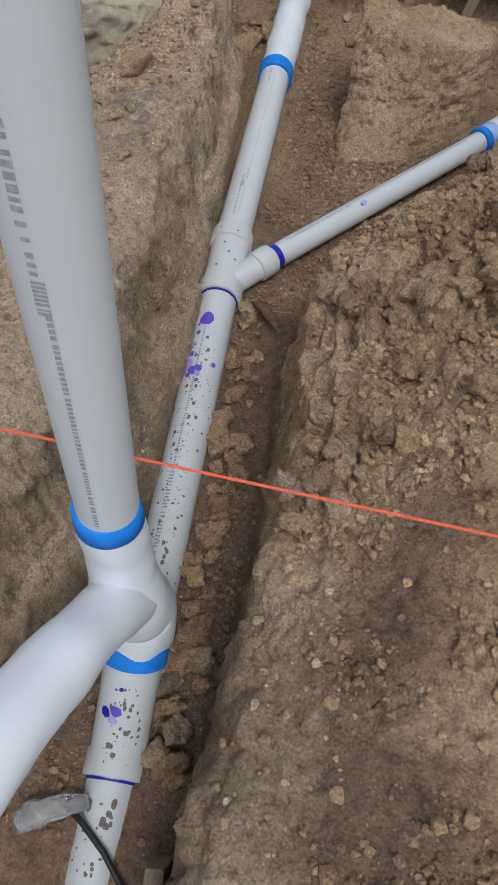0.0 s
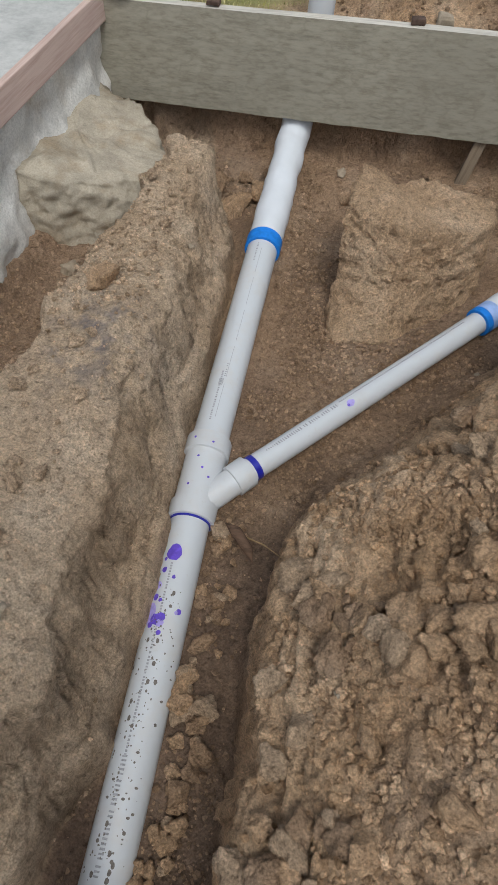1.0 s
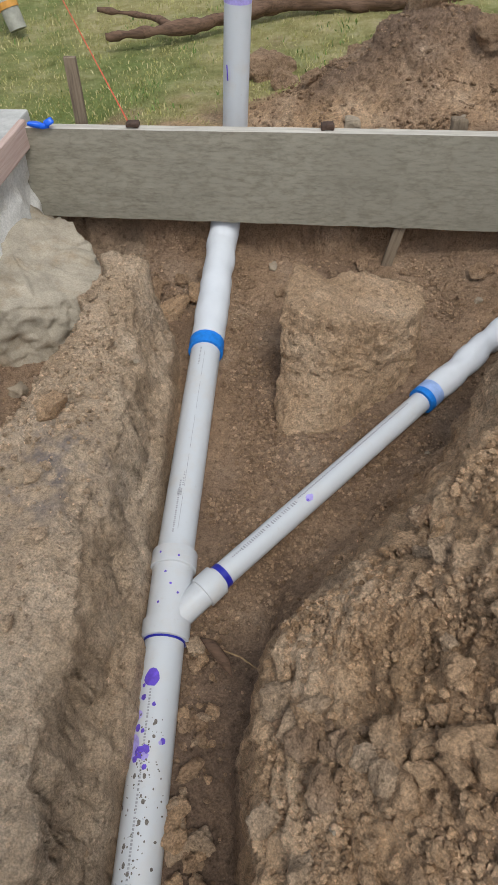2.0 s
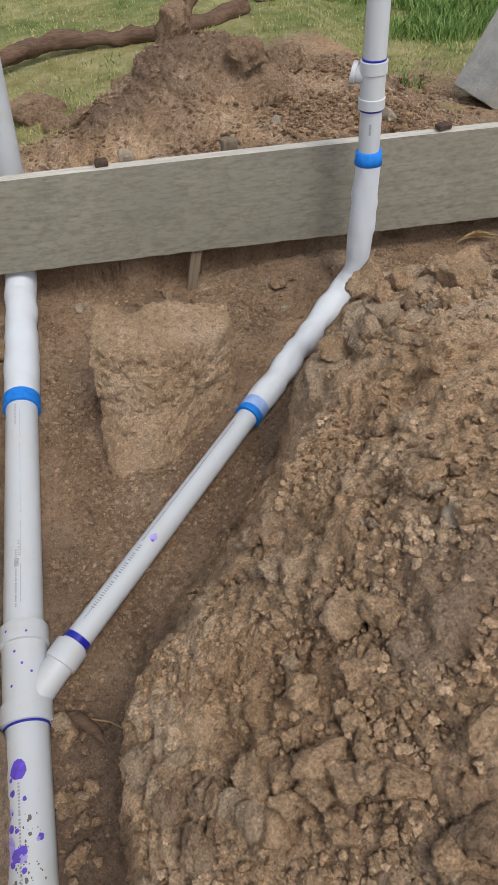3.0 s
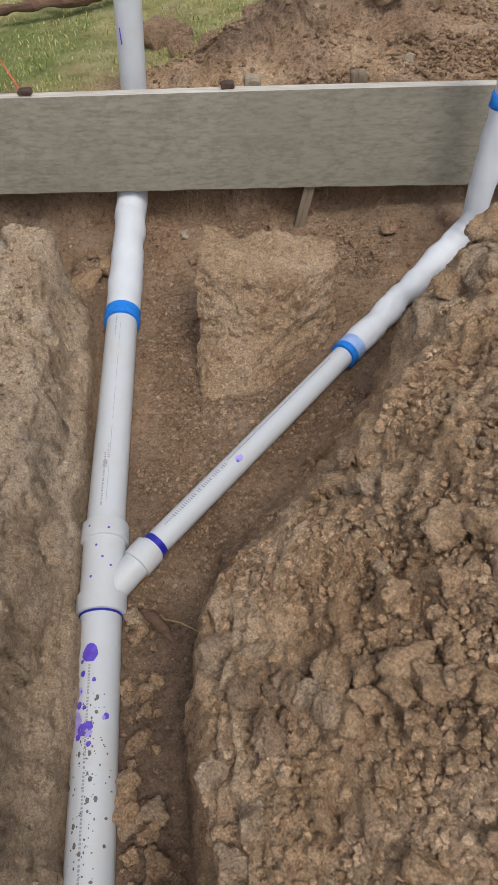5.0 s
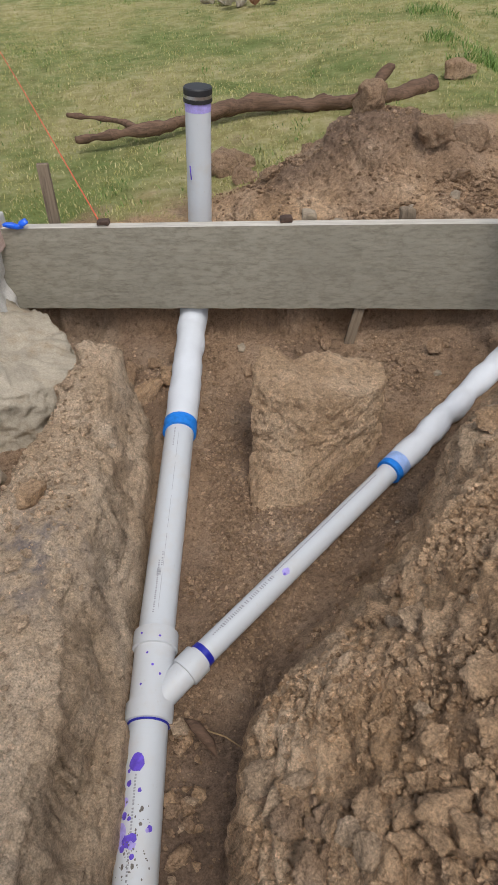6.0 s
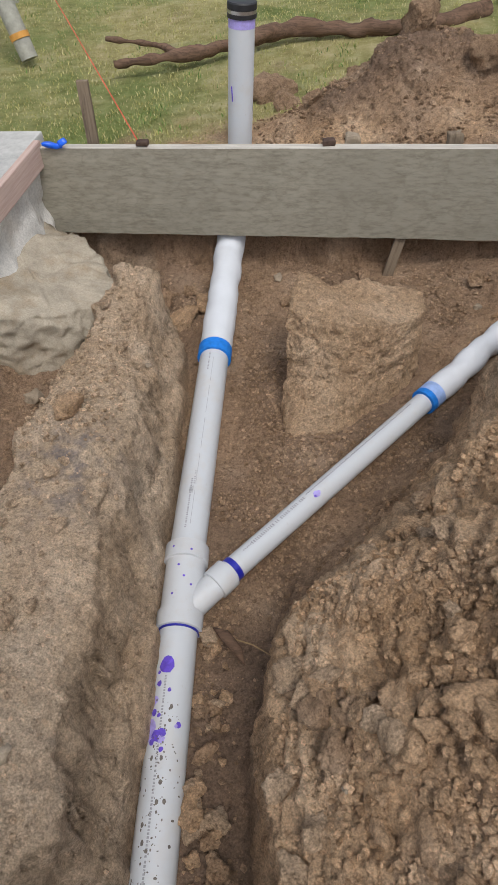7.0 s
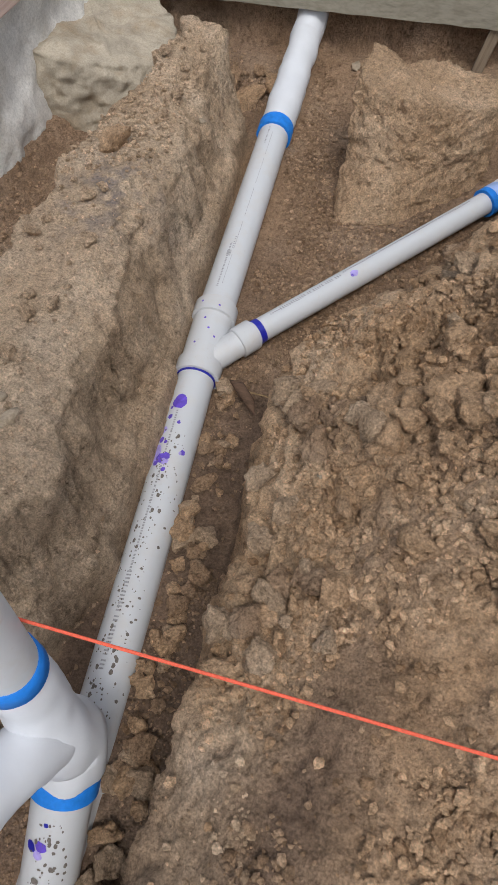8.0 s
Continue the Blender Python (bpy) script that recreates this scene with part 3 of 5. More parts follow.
lump_mesh("concrete_footing", [(-0.86, 0.80), (-0.66, 0.84), (-0.45, 0.90), (-0.32, 1.03), (-0.30, 1.14), (-0.42, 1.30), (-0.60, 1.46), (-0.86, 1.50)],
          [(-0.84, 0.82), (-0.66, 0.86), (-0.49, 0.92), (-0.36, 1.05), (-0.33, 1.11), (-0.45, 1.26), (-0.62, 1.42), (-0.84, 1.48)], 0.0, FOOT_TOP, CONCRETE,
          "broken rough concrete footing jutting from the wall", "footing", 0.03, 12, 0.0, 40, 260, 0.0, 0.35)

# ---- the earth left standing between the pipes ----
BLOCK_TOP = lambda x, y: 0.335 - 0.19 * (x - 0.2) - 0.04 * max(0.0, 1.0 - y)
lump_mesh("earth_block", [(0.195, 0.80), (0.205, 0.70), (0.33, 0.69), (0.385, 0.735), (0.46, 0.825), (0.53, 0.93), (0.585, 1.05), (0.59, 1.12), (0.40, 1.10), (0.25, 1.07), (0.215, 0.95)],
          [(0.205, 0.91), (0.26, 0.885), (0.36, 0.87), (0.46, 0.895), (0.55, 0.95), (0.605, 1.03), (0.605, 1.12), (0.40, 1.12), (0.235, 1.085), (0.205, 0.99)], -0.03, BLOCK_TOP, BLOCK_SOIL,
          "block of packed brown earth standing among the trenches", "earth block", 0.024, 30, 0.004, 80, 320, 0.0, 0.8)


# ---- form board, stakes ----
BOARD_Y = lambda x: 1.505 - 0.022 * x


def form_board():
    ob = thing("form_board", (-0.735, 0, 0), "long weathered grey plank set on edge above the trench", "board")
    n, rows = 150, 14
    x0, x1, th = -0.735, 2.6, 0.038
    verts, faces = [], []
    ring = []
    for j in range(rows + 1):
        ring.append((0.0, j / rows))
    for q in (0.33, 0.67, 1.0):
        ring.append((q, 1.0))
    for j in range(rows - 1, -1, -1):
        ring.append((1.0, j / rows))
    for q in (0.67, 0.33):
        ring.append((q, 0.0))
    m = len(ring)
    for i in range(n + 1):
        x = x0 + (x1 - x0) * i / n
        lo = 0.235 + 0.002 * math.sin(3.1 * x) + 0.0012 * math.sin(41 * x + 2 * math.sin(13 * x))
        hi = 0.539 + 0.002 * math.sin(2.3 * x)
        skew = -0.02 * (1 - min(1, (x - x0) / 0.02)) if i == 0 else 0
        for q, h in ring:
            verts.append((x + skew * (1 - h) - x0 - (0.028 * (1 - h) if i == 0 else 0), BOARD_Y(x) + th * q - 0.019, lo + (hi - lo) * h))
    v = np.array(verts)
    v[:, 1] += 0.0012 * fbm(v * np.array([0.3, 1, 2]), 0.05, 3, 8)
    for i in range(n):
        for k in range(m):
            k2 = (k + 1) % m
            faces.append((i * m + k, (i + 1) * m + k, (i + 1) * m + k2, i * m + k2))
    faces.append(tuple(range(m)))
    faces.append(tuple(range(n * m, n * m + m))[::-1])
    plank = mesh_from("plank", v, faces, BOARD, ob, soft=False)
    plank.data.materials.append(BOARD_TOP)
    # upward faces take a paler wood than the front and underside
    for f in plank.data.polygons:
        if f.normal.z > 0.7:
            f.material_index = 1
    return ob


form_board()


def stake(place, lean, size, label):
    bm = bmesh.new()
    w, d, h = size
    box_mesh(bm, pose(0, 0, h / 2), w, d, h, 0.002, 3)
    for v in bm.verts:
        v.co.x += 0.002 * math.sin(60 * v.co.z)
    ob = part("wooden_stake", bm, STAKE, None, "", False)
    ob.matrix_world = pose(*place, *lean)
    return tagged(ob, label, "stake", "form stakes")


stake((0.50, 1.485, 0.06), (-4, 14, 0), (0.036, 0.02, 0.36), "old brown wooden stake leaning behind the plank")
stake((1.70, 1.46, 0.05), (0, 8, 0), (0.036, 0.02, 0.40), "old brown wooden stake behind the plank by the spoil")
stake((-0.535, 1.585, 0.02), (0, 2, 6), (0.038, 0.018, 0.70), "dark weathered stake standing taller than the plank")
stake((0.235, -1.09, -0.10), (10, 0, 10), (0.026, 0.02, 0.20), "short wooden stake in the trench floor")


# ---- drain pipes ----
R3, R2 = 0.0445, 0.0302


def on_axis(y):
    return Vector((float(pipe_x(np.array(y))), y, pipe_z(y)))


def splat(name, parent, a, b, r, along, angle, size, mat, seed=0, stretch=1.0, label=""):
    """A flat stain that hugs the pipe from a to b: metres along, degrees round from the crown."""
    rnd = random.Random(seed)
    a, b = Vector(a), Vector(b)
    t = (b - a).normalized()
    side = t.cross(Vector((0, 0, 1))).normalized()
    up = side.cross(t)
    n = 14
    jag = [1 + 0.28 * (rnd.random() - 0.5) for _ in range(n)]
    verts, faces = [], []
    def at(u, v):
        w = radians(angle) + v / r
        return a + t * (along + u) + (side * math.sin(w) + up * math.cos(w)) * (r + 0.0006) - Vector(parent.location)
    verts.append(at(0, 0))
    for f in (0.5, 1.0):
        for k in range(n):
            q = 2 * math.pi * k / n
            verts.append(at(f * size * stretch * jag[k] * math.cos(q), f * size * jag[k] * math.sin(q)))
    for k in range(n):
        k2 = (k + 1) % n
        faces.append((0, 1 + k, 1 + k2))
        faces.append((1 + k, 1 + n + k, 1 + n + k2, 1 + k2))
    return tagged(mesh_from(name, verts, faces, mat, parent), label)


def print_bars(parent, a, b, r, start, angle, count, w, h, gap, mat=None, vary=0.35, seed=1):
    """A line of print, as one row of small bars along the pipe."""
    rnd = random.Random(seed)
    a, b = Vector(a), Vector(b)
    t = (b - a).normalized()
    side = t.cross(Vector((0, 0, 1))).normalized()
    up = side.cross(t)
    verts, faces, s = [], [], start
    for i in range(count):
        ww = w * (1 + vary * (rnd.random() - 0.5))
        for du in (0, ww):
            for dv in (-h / 2, h / 2):
                q = radians(angle) + dv / r
                verts.append(a + t * (s + du) + (side * math.sin(q) + up * math.cos(q)) * (r + 0.0005) - Vector(parent.location))
        k = 4 * i
        faces.append((k, k + 1, k + 3, k + 2))
        s += ww + gap * (2.2 if rnd.random() < 0.12 else 1)
    return mesh_from("print_line", verts, faces, mat or INK, parent, False)


def ring(name, parent, a, b, at, width, r, mat, label=""):
    a, b = Vector(a), Vector(b)
    d = (b - a).normalized()
    return tube(name, [a + d * (at - width / 2), a + d * (at - width / 2 + 0.0004), a + d * (at + width / 2 - 0.0004), a + d * (at + width / 2)], [r - 0.002, r, r, r - 0.002], mat, parent, label)


def steps(a, b, n):
    a, b = Vector(a), Vector(b)
    return [a.lerp(b, i / n) for i in range(n + 1)]


# the lower run, splashed with primer
low_a, low_b = on_axis(-1.6), on_axis(0.058)
lower = thing("drain_pipe", on_axis(-0.3), "white plastic drain pipe splashed with purple primer and mud", "pipe", "drain pipes")
tube("barrel", steps(on_axis(-0.80), on_axis(0.055), 6) + [on_axis(0.09)], [R3] * 8, PVC, lower)
low_len = (low_b - low_a).length
rnd = random.Random(4)
crown = -8
SPOTS = [(1.575, -12, 0.017), (1.535, -30, 0.006), (1.52, 2, 0.004), (1.50, -38, 0.009), (1.475, -36, 0.007), (1.468, -20, 0.004), (1.44, -48, 0.020), (1.432, -6, 0.009), (1.427, -22, 0.011), (1.420, -6, 0.008), (1.415, -34, 0.006), (1.45, 36, 0.006), (1.447, 30, 0.004), (1.40, -4, 0.005), (1.56, -34, 0.004)]
for i, (s, ang, size) in enumerate(SPOTS):
    splat("primer_stain", lower, low_a, low_b, R3, s, ang, size, PRIMER if i % 3 or i == 0 else PRIMER_PALE, i, 1.1)
for i in range(255):
    s = 0.88 + 0.62 * rnd.random() ** 1.25
    splat("mud_spot", lower, low_a, low_b, R3, s, rnd.gauss(crown, 26), rnd.choice((0.001, 0.0012, 0.0016, 0.002, 0.0035)), MUD, 100 + i, rnd.choice((0.7, 1.0, 1.5)))
print_bars(lower, low_a, low_b, R3, 0.98, -12, 24, 0.0035, 0.010, 0.0038, seed=3)
print_bars(lower, low_a, low_b, R3, 1.17, -12, 60, 0.004, 0.0045, 0.0022, seed=5)

# the wye
wye_a, wye_b = on_axis(0.055), on_axis(0.278)
wye = thing("wye_fitting", on_axis(0.16), "white plastic wye fitting with a purple-primed collar", "pipe fitting", "fittings")
lathe_between("body", wye_a, wye_b, [(0, 0.0455), (0.0008, 0.0535), (0.002, 0.0545), (0.043, 0.0545), (0.0445, 0.0485), (0.176, 0.0485), (0.1775, 0.0545), (0.219, 0.0545), (0.2215, 0.0535), (0.2222, 0.0455)], PVC_FIT, wye)
ring("primer_ring", wye, wye_a, wye_b, -0.0015, 0.005, R3 + 0.003, PRIMER_DARK, "dark blue primer bead")
ring("primer_ring", wye, wye_a, wye_b, 0.2245, 0.003, R3 + 0.0012, PRIMER_PALE)
br0, br1 = Vector((0.013, 0.082, 0.019)), Vector((0.117, 0.214, 0.036))
br_end = Vector((0.88, 1.185, 0.092))
br_d = (br1 - br0).normalized()
lathe_between("branch_hub", br0, br1, [(0.0, 0.0335), (0.120, 0.0335), (0.1215, 0.0385), (0.166, 0.0385), (0.168, 0.0375), (0.1685, 0.031)], PVC_FIT, wye)
for i, (s, ang) in enumerate(((0.075, -20), (0.12, 8), (0.15, -10), (0.19, 20), (0.20, -28), (0.10, 30))):
    splat("primer_stain", wye, wye_a, wye_b, 0.0486 if 0.046 < s < 0.176 else 0.0546, s, ang, 0.003, PRIMER, 60 + i)

# the upper run, wrapped where it passes under the board
upper = thing("drain_pipe", on_axis(0.7), "white plastic drain pipe wrapped in foam beyond its blue tape", "pipe", "drain pipes")
tube("barrel", steps(on_axis(0.24), on_axis(1.02), 6), [R3] * 7, PVC, upper)
wrap_pts = [on_axis(0.985 + 0.02 * i) for i in range(26)] + [on_axis(1.50) + Vector((0.004, 0.03, 0.02)), on_axis(1.55) + Vector((0.006, 0.04, 0.06)), on_axis(1.6) + Vector((0.008, 0.05, 0.16)), on_axis(1.6) + Vector((0.01, 0.06, 0.26))]
tube("foam_wrap", wrap_pts, [0.049] + [0.051] * 29, FOAM, upper, "white foam sleeve", 40, True, 0.0035, 4)
up_a, up_b = on_axis(0.24), on_axis(1.02)
ring("tape", upper, up_a, up_b, 0.742, 0.046, 0.0525, TAPE, "blue tape band")
print_bars(upper, up_a, up_b, R3, 0.07, -6, 26, 0.0035, 0.0042, 0.002, seed=7)
print_bars(upper, up_a, up_b, R3, 0.176, -4, 7, 0.0022, 0.011, 0.0011, seed=8, vary=0.8)
print_bars(upper, up_a, up_b, R3, 0.205, 3, 6, 0.003, 0.004, 0.004, seed=9)
print_bars(upper, up_a, up_b, R3, 0.63, -8, 12, 0.003, 0.004, 0.003, seed=10)
print_bars(upper, up_a, up_b, R3, 0.08, 8, 5, 0.1, 0.0009, 0.02, seed=10)

# the branch and its cleanout
branch = thing("branch_pipe", (0.5, 0.69, 0.06), "thinner white plastic branch pipe lying across the trench floor", "pipe", "drain pipes")
b_a, b_b = br1 - br_d * 0.03, Vector((0.62, 0.848, 0.072))
tube("barrel", steps(b_a, b_b, 5), [R2] * 6, PVC, branch)
ring("primer_ring", branch, b_a, b_b, 0.043, 0.016, R2 + 0.0012, PRIMER_DARK, "dark blue primer band")
print_bars(branch, b_a, b_b, R2, 0.085, -6, 6, 0.003, 0.004, 0.003, seed=11)
print_bars(branch, b_a, b_b, R2, 0.115, -6, 26, 0.0032, 0.0095, 0.0036, seed=12)
print_bars(branch, b_a, b_b, R2, 0.315, -14, 70, 0.0042, 0.0046, 0.0022, seed=13)
splat("primer_stain", branch, b_a, b_b, R2, 0.336, 22, 0.009, PRIMER_PALE, 77, 1.3)
splat("primer_stain", branch, b_a, b_b, R2, 0.328, 26, 0.004, PRIMER, 78)
CO = Vector((1.054, 1.313, 0))
wrap = [b_b - (b_b - b_a).normalized() * 0.028]
wrap += [b_b.lerp(br_end, i / 10) for i in range(1, 11)]
wrap += [Vector((0.93, 1.235, 0.103)), Vector((0.975, 1.275, 0.122)), Vector((1.008, 1.298, 0.150)), Vector((1.027, 1.308, 0.185)), Vector((1.037, 1.311, 0.23)), Vector((1.043, 1.312, 0.28)), Vector((1.048, 1.313, 0.34)), Vector((1.052, 1.313, 0.42)), Vector((1.054, 1.313, 0.50)), Vector((1.054, 1.313, 0.552))]
fine = []
for p, q in zip(wrap[:-1], wrap[1:]):
    fine += [p.lerp(q, k / 3) for k in range(3)]
fine.append(wrap[-1])
cleanout = thing("cleanout_riser", (1.054, 1.313, 0.1), "white cleanout riser with an orange test cap before the plank", "pipe", "risers")
tube("foam_wrap", fine, [0.0355] + [0.038] * (len(fine) - 2) + [0.036], FOAM, branch, "wrinkled white foam sleeve", 36, True, 0.008, 9)
ring("tape", branch, b_a, b_b, (b_b - b_a).length - 0.020, 0.020, 0.0392, TAPE, "blue tape band")
ring("tape_smear", branch, b_a, b_b, (b_b - b_a).length + 0.008, 0.036, 0.0394, TAPE_PALE, "pale blue thin tape over the foam")
tube("riser", steps(CO + Vector((0, 0, 0.5)), CO + Vector((0.002, 0, 1.055)), 4), [R2] * 5, PVC, cleanout)
ct = CO + Vector((0, 0, 0.524)); cu = CO + Vector((0, 0, 1.2))
tube("tape", [CO + Vector((0, 0, 0.538)), CO + Vector((0, 0, 0.54)), CO + Vector((0.001, 0, 0.556)), CO + Vector((0, 0, 0.576)), CO + Vector((0, 0, 0.578))], [0.036, 0.0405, 0.039, 0.0375, 0.033], TAPE, cleanout, "blue tape band", 36, True, 0.0025, 3)
lathe_between("tee_body", CO + Vector((0, 0, 0.694)), cu, [(0, 0.031), (0.001, 0.0365), (0.027, 0.0365), (0.029, 0.0335), (0.088, 0.0335), (0.09, 0.0365), (0.119, 0.0365), (0.1205, 0.031)], PVC_FIT, cleanout)
ring("primer_ring", cleanout, CO + Vector((0, 0, 0.69)), cu, 0.001, 0.005, 0.0325, PRIMER_DARK)
ring("primer_ring", cleanout, CO + Vector((0, 0, 0.69)), cu, 0.127, 0.005, 0.0325, PRIMER_DARK)
lathe_between("plug", CO + Vector((-0.02, 0.01, 0.775)), CO + Vector((-0.14, 0.07, 0.80)), [(0.0, 0.024), (0.022, 0.024), (0.024, 0.029), (0.036, 0.029), (0.0365, 0.02)], PVC_FIT, cleanout)
cap = lathe_between("cap", CO + Vector((0, 0, 1.048)), cu, [(0, 0.031), (0.0005, 0.0355), (0.006, 0.0355), (0.008, 0.033), (0.045, 0.0305), (0.052, 0.028), (0.054, 0.018), (0.0545, 0.002)], ORANGE, cleanout, "orange plastic test cap")
tube("cap_stub", [CO + Vector((0.002, 0, 1.098)), CO + Vector((0.004, 0.002, 1.128))], [0.0022, 0.0018], RUBBER, cap).location = -Vector(cleanout.location)
ring("primer_ring", cleanout, CO + Vector((0, 0, 1.04)), cu, 0.004, 0.008, R2 + 0.0006, PRIMER_DARK)
print_bars(cleanout, CO + Vector((-0.004, 0, 0.6)), CO + Vector((-0.004, 0.0001, 1.0)), R2, 0.02, 0, 1, 0.001, 0.001, 0.002)
bm = bmesh.new()
box_mesh(bm, Matrix.Translation(Vector((1.046, 1.2838, 0.645)) - Vector(cleanout.location)), 0.006, 0.001, 0.030)
part("print_line", bm, INK, cleanout, "", False)

# capped vent behind the board
vent = thing("vent_pipe", (-0.062, 1.85, 0.2), "capped white vent pipe standing behind the plank", "pipe", "risers")
va, vb = Vector((-0.070, 1.85, 0.20)), Vector((-0.017, 1.85, 0.862))
tube("barrel", steps(va, vb, 4), [R3] * 5, PVC, vent)
vd = (vb - va).normalized()
vl = (vb - va).length
ring("primer_band", vent, va, vb, vl - 0.05, 0.034, R3 + 0.0007, PRIMER_PALE)
cap = lathe_between("rubber_cap", vb - vd * 0.038, vb + vd * 0.1, [(0, 0.045), (0.0005, 0.0495), (0.012, 0.0495), (0.013, 0.0475), (0.025, 0.0475), (0.026, 0.0495), (0.043, 0.0492), (0.047, 0.046), (0.0475, 0.002)], RUBBER, vent, "black rubber cap")
ring("clamp", cap, vb - vd * 0.038, vb + vd * 0.1, 0.019, 0.011, 0.0482, STEEL, "steel band clamp")
for o in cap.children:
    o.location = -Vector(vent.location)
bm = bmesh.new()
box_mesh(bm, Matrix.Translation(Vector((-0.062, 1.803, 0.60)) - Vector(vent.location)), 0.004, 0.003, 0.05, 0.001)
part("primer_stain", bm, PRIMER, vent)

# the near wye, its wrapped tee and riser
RX, RY, RV = 0.091, -0.765, 0.0405
LEAN = (0.07, 0.0)
near = thing("wye_fitting", on_axis(-0.9), "white wye fitting splashed with primer, its branch foam-wrapped", "pipe fitting", "fittings")
n_a, n_b = on_axis(-1.0), on_axis(-0.775)
lathe_between("body", n_a, n_b, [(0, 0.046), (0.001, 0.0535), (0.043, 0.0535), (0.046, 0.0495), (0.180, 0.0495), (0.183, 0.0535), (0.225, 0.0535), (0.2265, 0.046)], PVC_FIT, near)
nb0 = on_axis(-0.985)
nb1 = Vector((0.112, -0.822, 0.075))
tube("branch_hub", steps(nb0, nb1, 5), [0.047, 0.047, 0.047, 0.047, 0.048, 0.048], PVC_FIT, near)
nbl = (nb1 - nb0).length
ring("tape", near, nb0, nb1, nbl - 0.004, 0.034, 0.0545, TAPE, "blue tape band")
for i, (s, ang, size, mat) in enumerate(((0.135, -4, 0.010, PRIMER), (0.120, -8, 0.008, PRIMER_PALE), (0.128, -26, 0.009, PRIMER_DARK), (0.175, 0, 0.004, PRIMER_DARK), (0.13, 22, 0.003, MUD), (0.10, 24, 0.004, MUD), (0.075, -6, 0.006, MUD), (0.06, 4, 0.005, MUD), (0.15, 26, 0.003, MUD))):
    splat("primer_stain", near, nb0, nb1, 0.0475, s, ang, size, mat, 200 + i)
for i in range(46):
    splat("mud_spot", near, nb0, nb1, 0.0475, 0.04 + 0.14 * rnd.random(), rnd.gauss(10, 22), rnd.choice((0.001, 0.0015, 0.002, 0.003)), MUD, 600 + i, rnd.choice((0.7, 1.0, 1.6)))
mid = Vector((RX + 0.004, RY - 0.01, 0.25))
up = (nb1 - nb0).normalized()
spine = [nb1 - up * 0.006, nb1 + up * 0.03, nb1 + up * 0.062 + Vector((-0.004, 0, 0.01)), Vector((RX + 0.012, RY - 0.022, 0.19)), mid, Vector((RX, RY, 0.32)), Vector((RX, RY, 0.375)), Vector((RX, RY, 0.395))]
tube("foam_wrap", [p.lerp(q, k / 4) for p, q in zip(spine[:-1], spine[1:]) for k in range(4)] + [spine[-1]], [0.050, 0.052, 0.055, 0.057, 0.058, 0.059, 0.060, 0.060, 0.060, 0.060, 0.059, 0.058, 0.057, 0.055, 0.053, 0.051, 0.049, 0.0485, 0.048, 0.047, 0.0465, 0.046, 0.0455, 0.045, 0.0445, 0.044, 0.0435, 0.043, 0.042], FOAM, near, "white foam wrapping", 44, True, 0.004, 22)
arm_pts = [mid + Vector((0.012, -0.01, -0.05)), Vector((0.094, -0.845, 0.255)), Vector((0.084, -0.92, 0.305)), Vector((0.070, -1.0, 0.350)), Vector((0.055, -1.08, 0.375)), Vector((0.035, -1.2, 0.395))]
tube("foam_arm", [p.lerp(q, k / 4) for p, q in zip(arm_pts[:-1], arm_pts[1:]) for k in range(4)] + [arm_pts[-1]], [0.048] * 8 + [0.049] * 13, FOAM, near, "white foam sleeve over the side inlet", 44, True, 0.004, 23)
low_pipe = thing("drain_pipe", on_axis(-1.3), "white plastic drain pipe speckled with mud in the trench", "pipe", "drain pipes")
tube("barrel", steps(on_axis(-2.6), on_axis(-0.97), 5), [R3] * 6, PVC, low_pipe)
ring("primer_ring", low_pipe, n_a, n_b, -0.002, 0.005, R3 + 0.003, PRIMER_DARK, "dark blue primer bead")
q_a, q_b = on_axis(-1.65), on_axis(-0.99)
for i in range(90):
    splat("mud_spot", low_pipe, q_a, q_b, R3, 0.35 + 0.27 * rnd.random(), rnd.gauss(-8, 24), rnd.choice((0.0014, 0.002, 0.003, 0.005)), MUD, 300 + i, rnd.choice((0.7, 1.0, 1.6)))
riser = thing("vent_riser", (RX, RY, 0.3), "tall white plastic riser pipe with printed marks", "pipe", "risers")
tube("barrel", steps((RX, RY, 0.36), (RX + LEAN[0], RY + LEAN[1], 1.9), 6), [RV] * 7, PVC, riser)
tube("tape", [Vector((RX, RY, 0.386)), Vector((RX, RY, 0.388)), Vector((RX, RY, 0.424)), Vector((RX, RY, 0.426))], [0.043, 0.0462, 0.0442, 0.0415], TAPE, riser, "blue tape band", 36, True, 0.0015, 2)


def upright_print(parent, x, y, r, z, turn, count, w, h, gap, seed):
    rr = random.Random(seed)
    verts, faces, s = [], [], z
    for i in range(count):
        ww = w * (0.7 + 0.6 * rr.random())
        for du in (0, ww):
            for dv in (-h / 2, h / 2):
                q = radians(turn) + dv / r
                verts.append(Vector((x + LEAN[0] * (s + du - 0.36) / 1.54 + math.sin(q) * (r + 0.0006), y - math.cos(q) * (r + 0.0006), s + du)) - Vector(parent.location))
        k = 4 * i
        faces.append((k, k + 1, k + 3, k + 2))
        s += ww + gap * (2.5 if rr.random() < 0.15 else 1)
    mesh_from("print_line", verts, faces, INK, parent, False)


upright_print(riser, RX, RY, RV, 0.44, 4, 50, 0.0045, 0.0055, 0.0022, 1)
upright_print(riser, RX, RY, RV, 0.798, 0, 8, 0.003, 0.012, 0.0013, 2)
upright_print(riser, RX, RY, RV, 0.84, -2, 4, 0.005, 0.007, 0.004, 3)
upright_print(riser, RX, RY, RV, 0.885, -3, 9, 0.0055, 0.009, 0.003, 4)


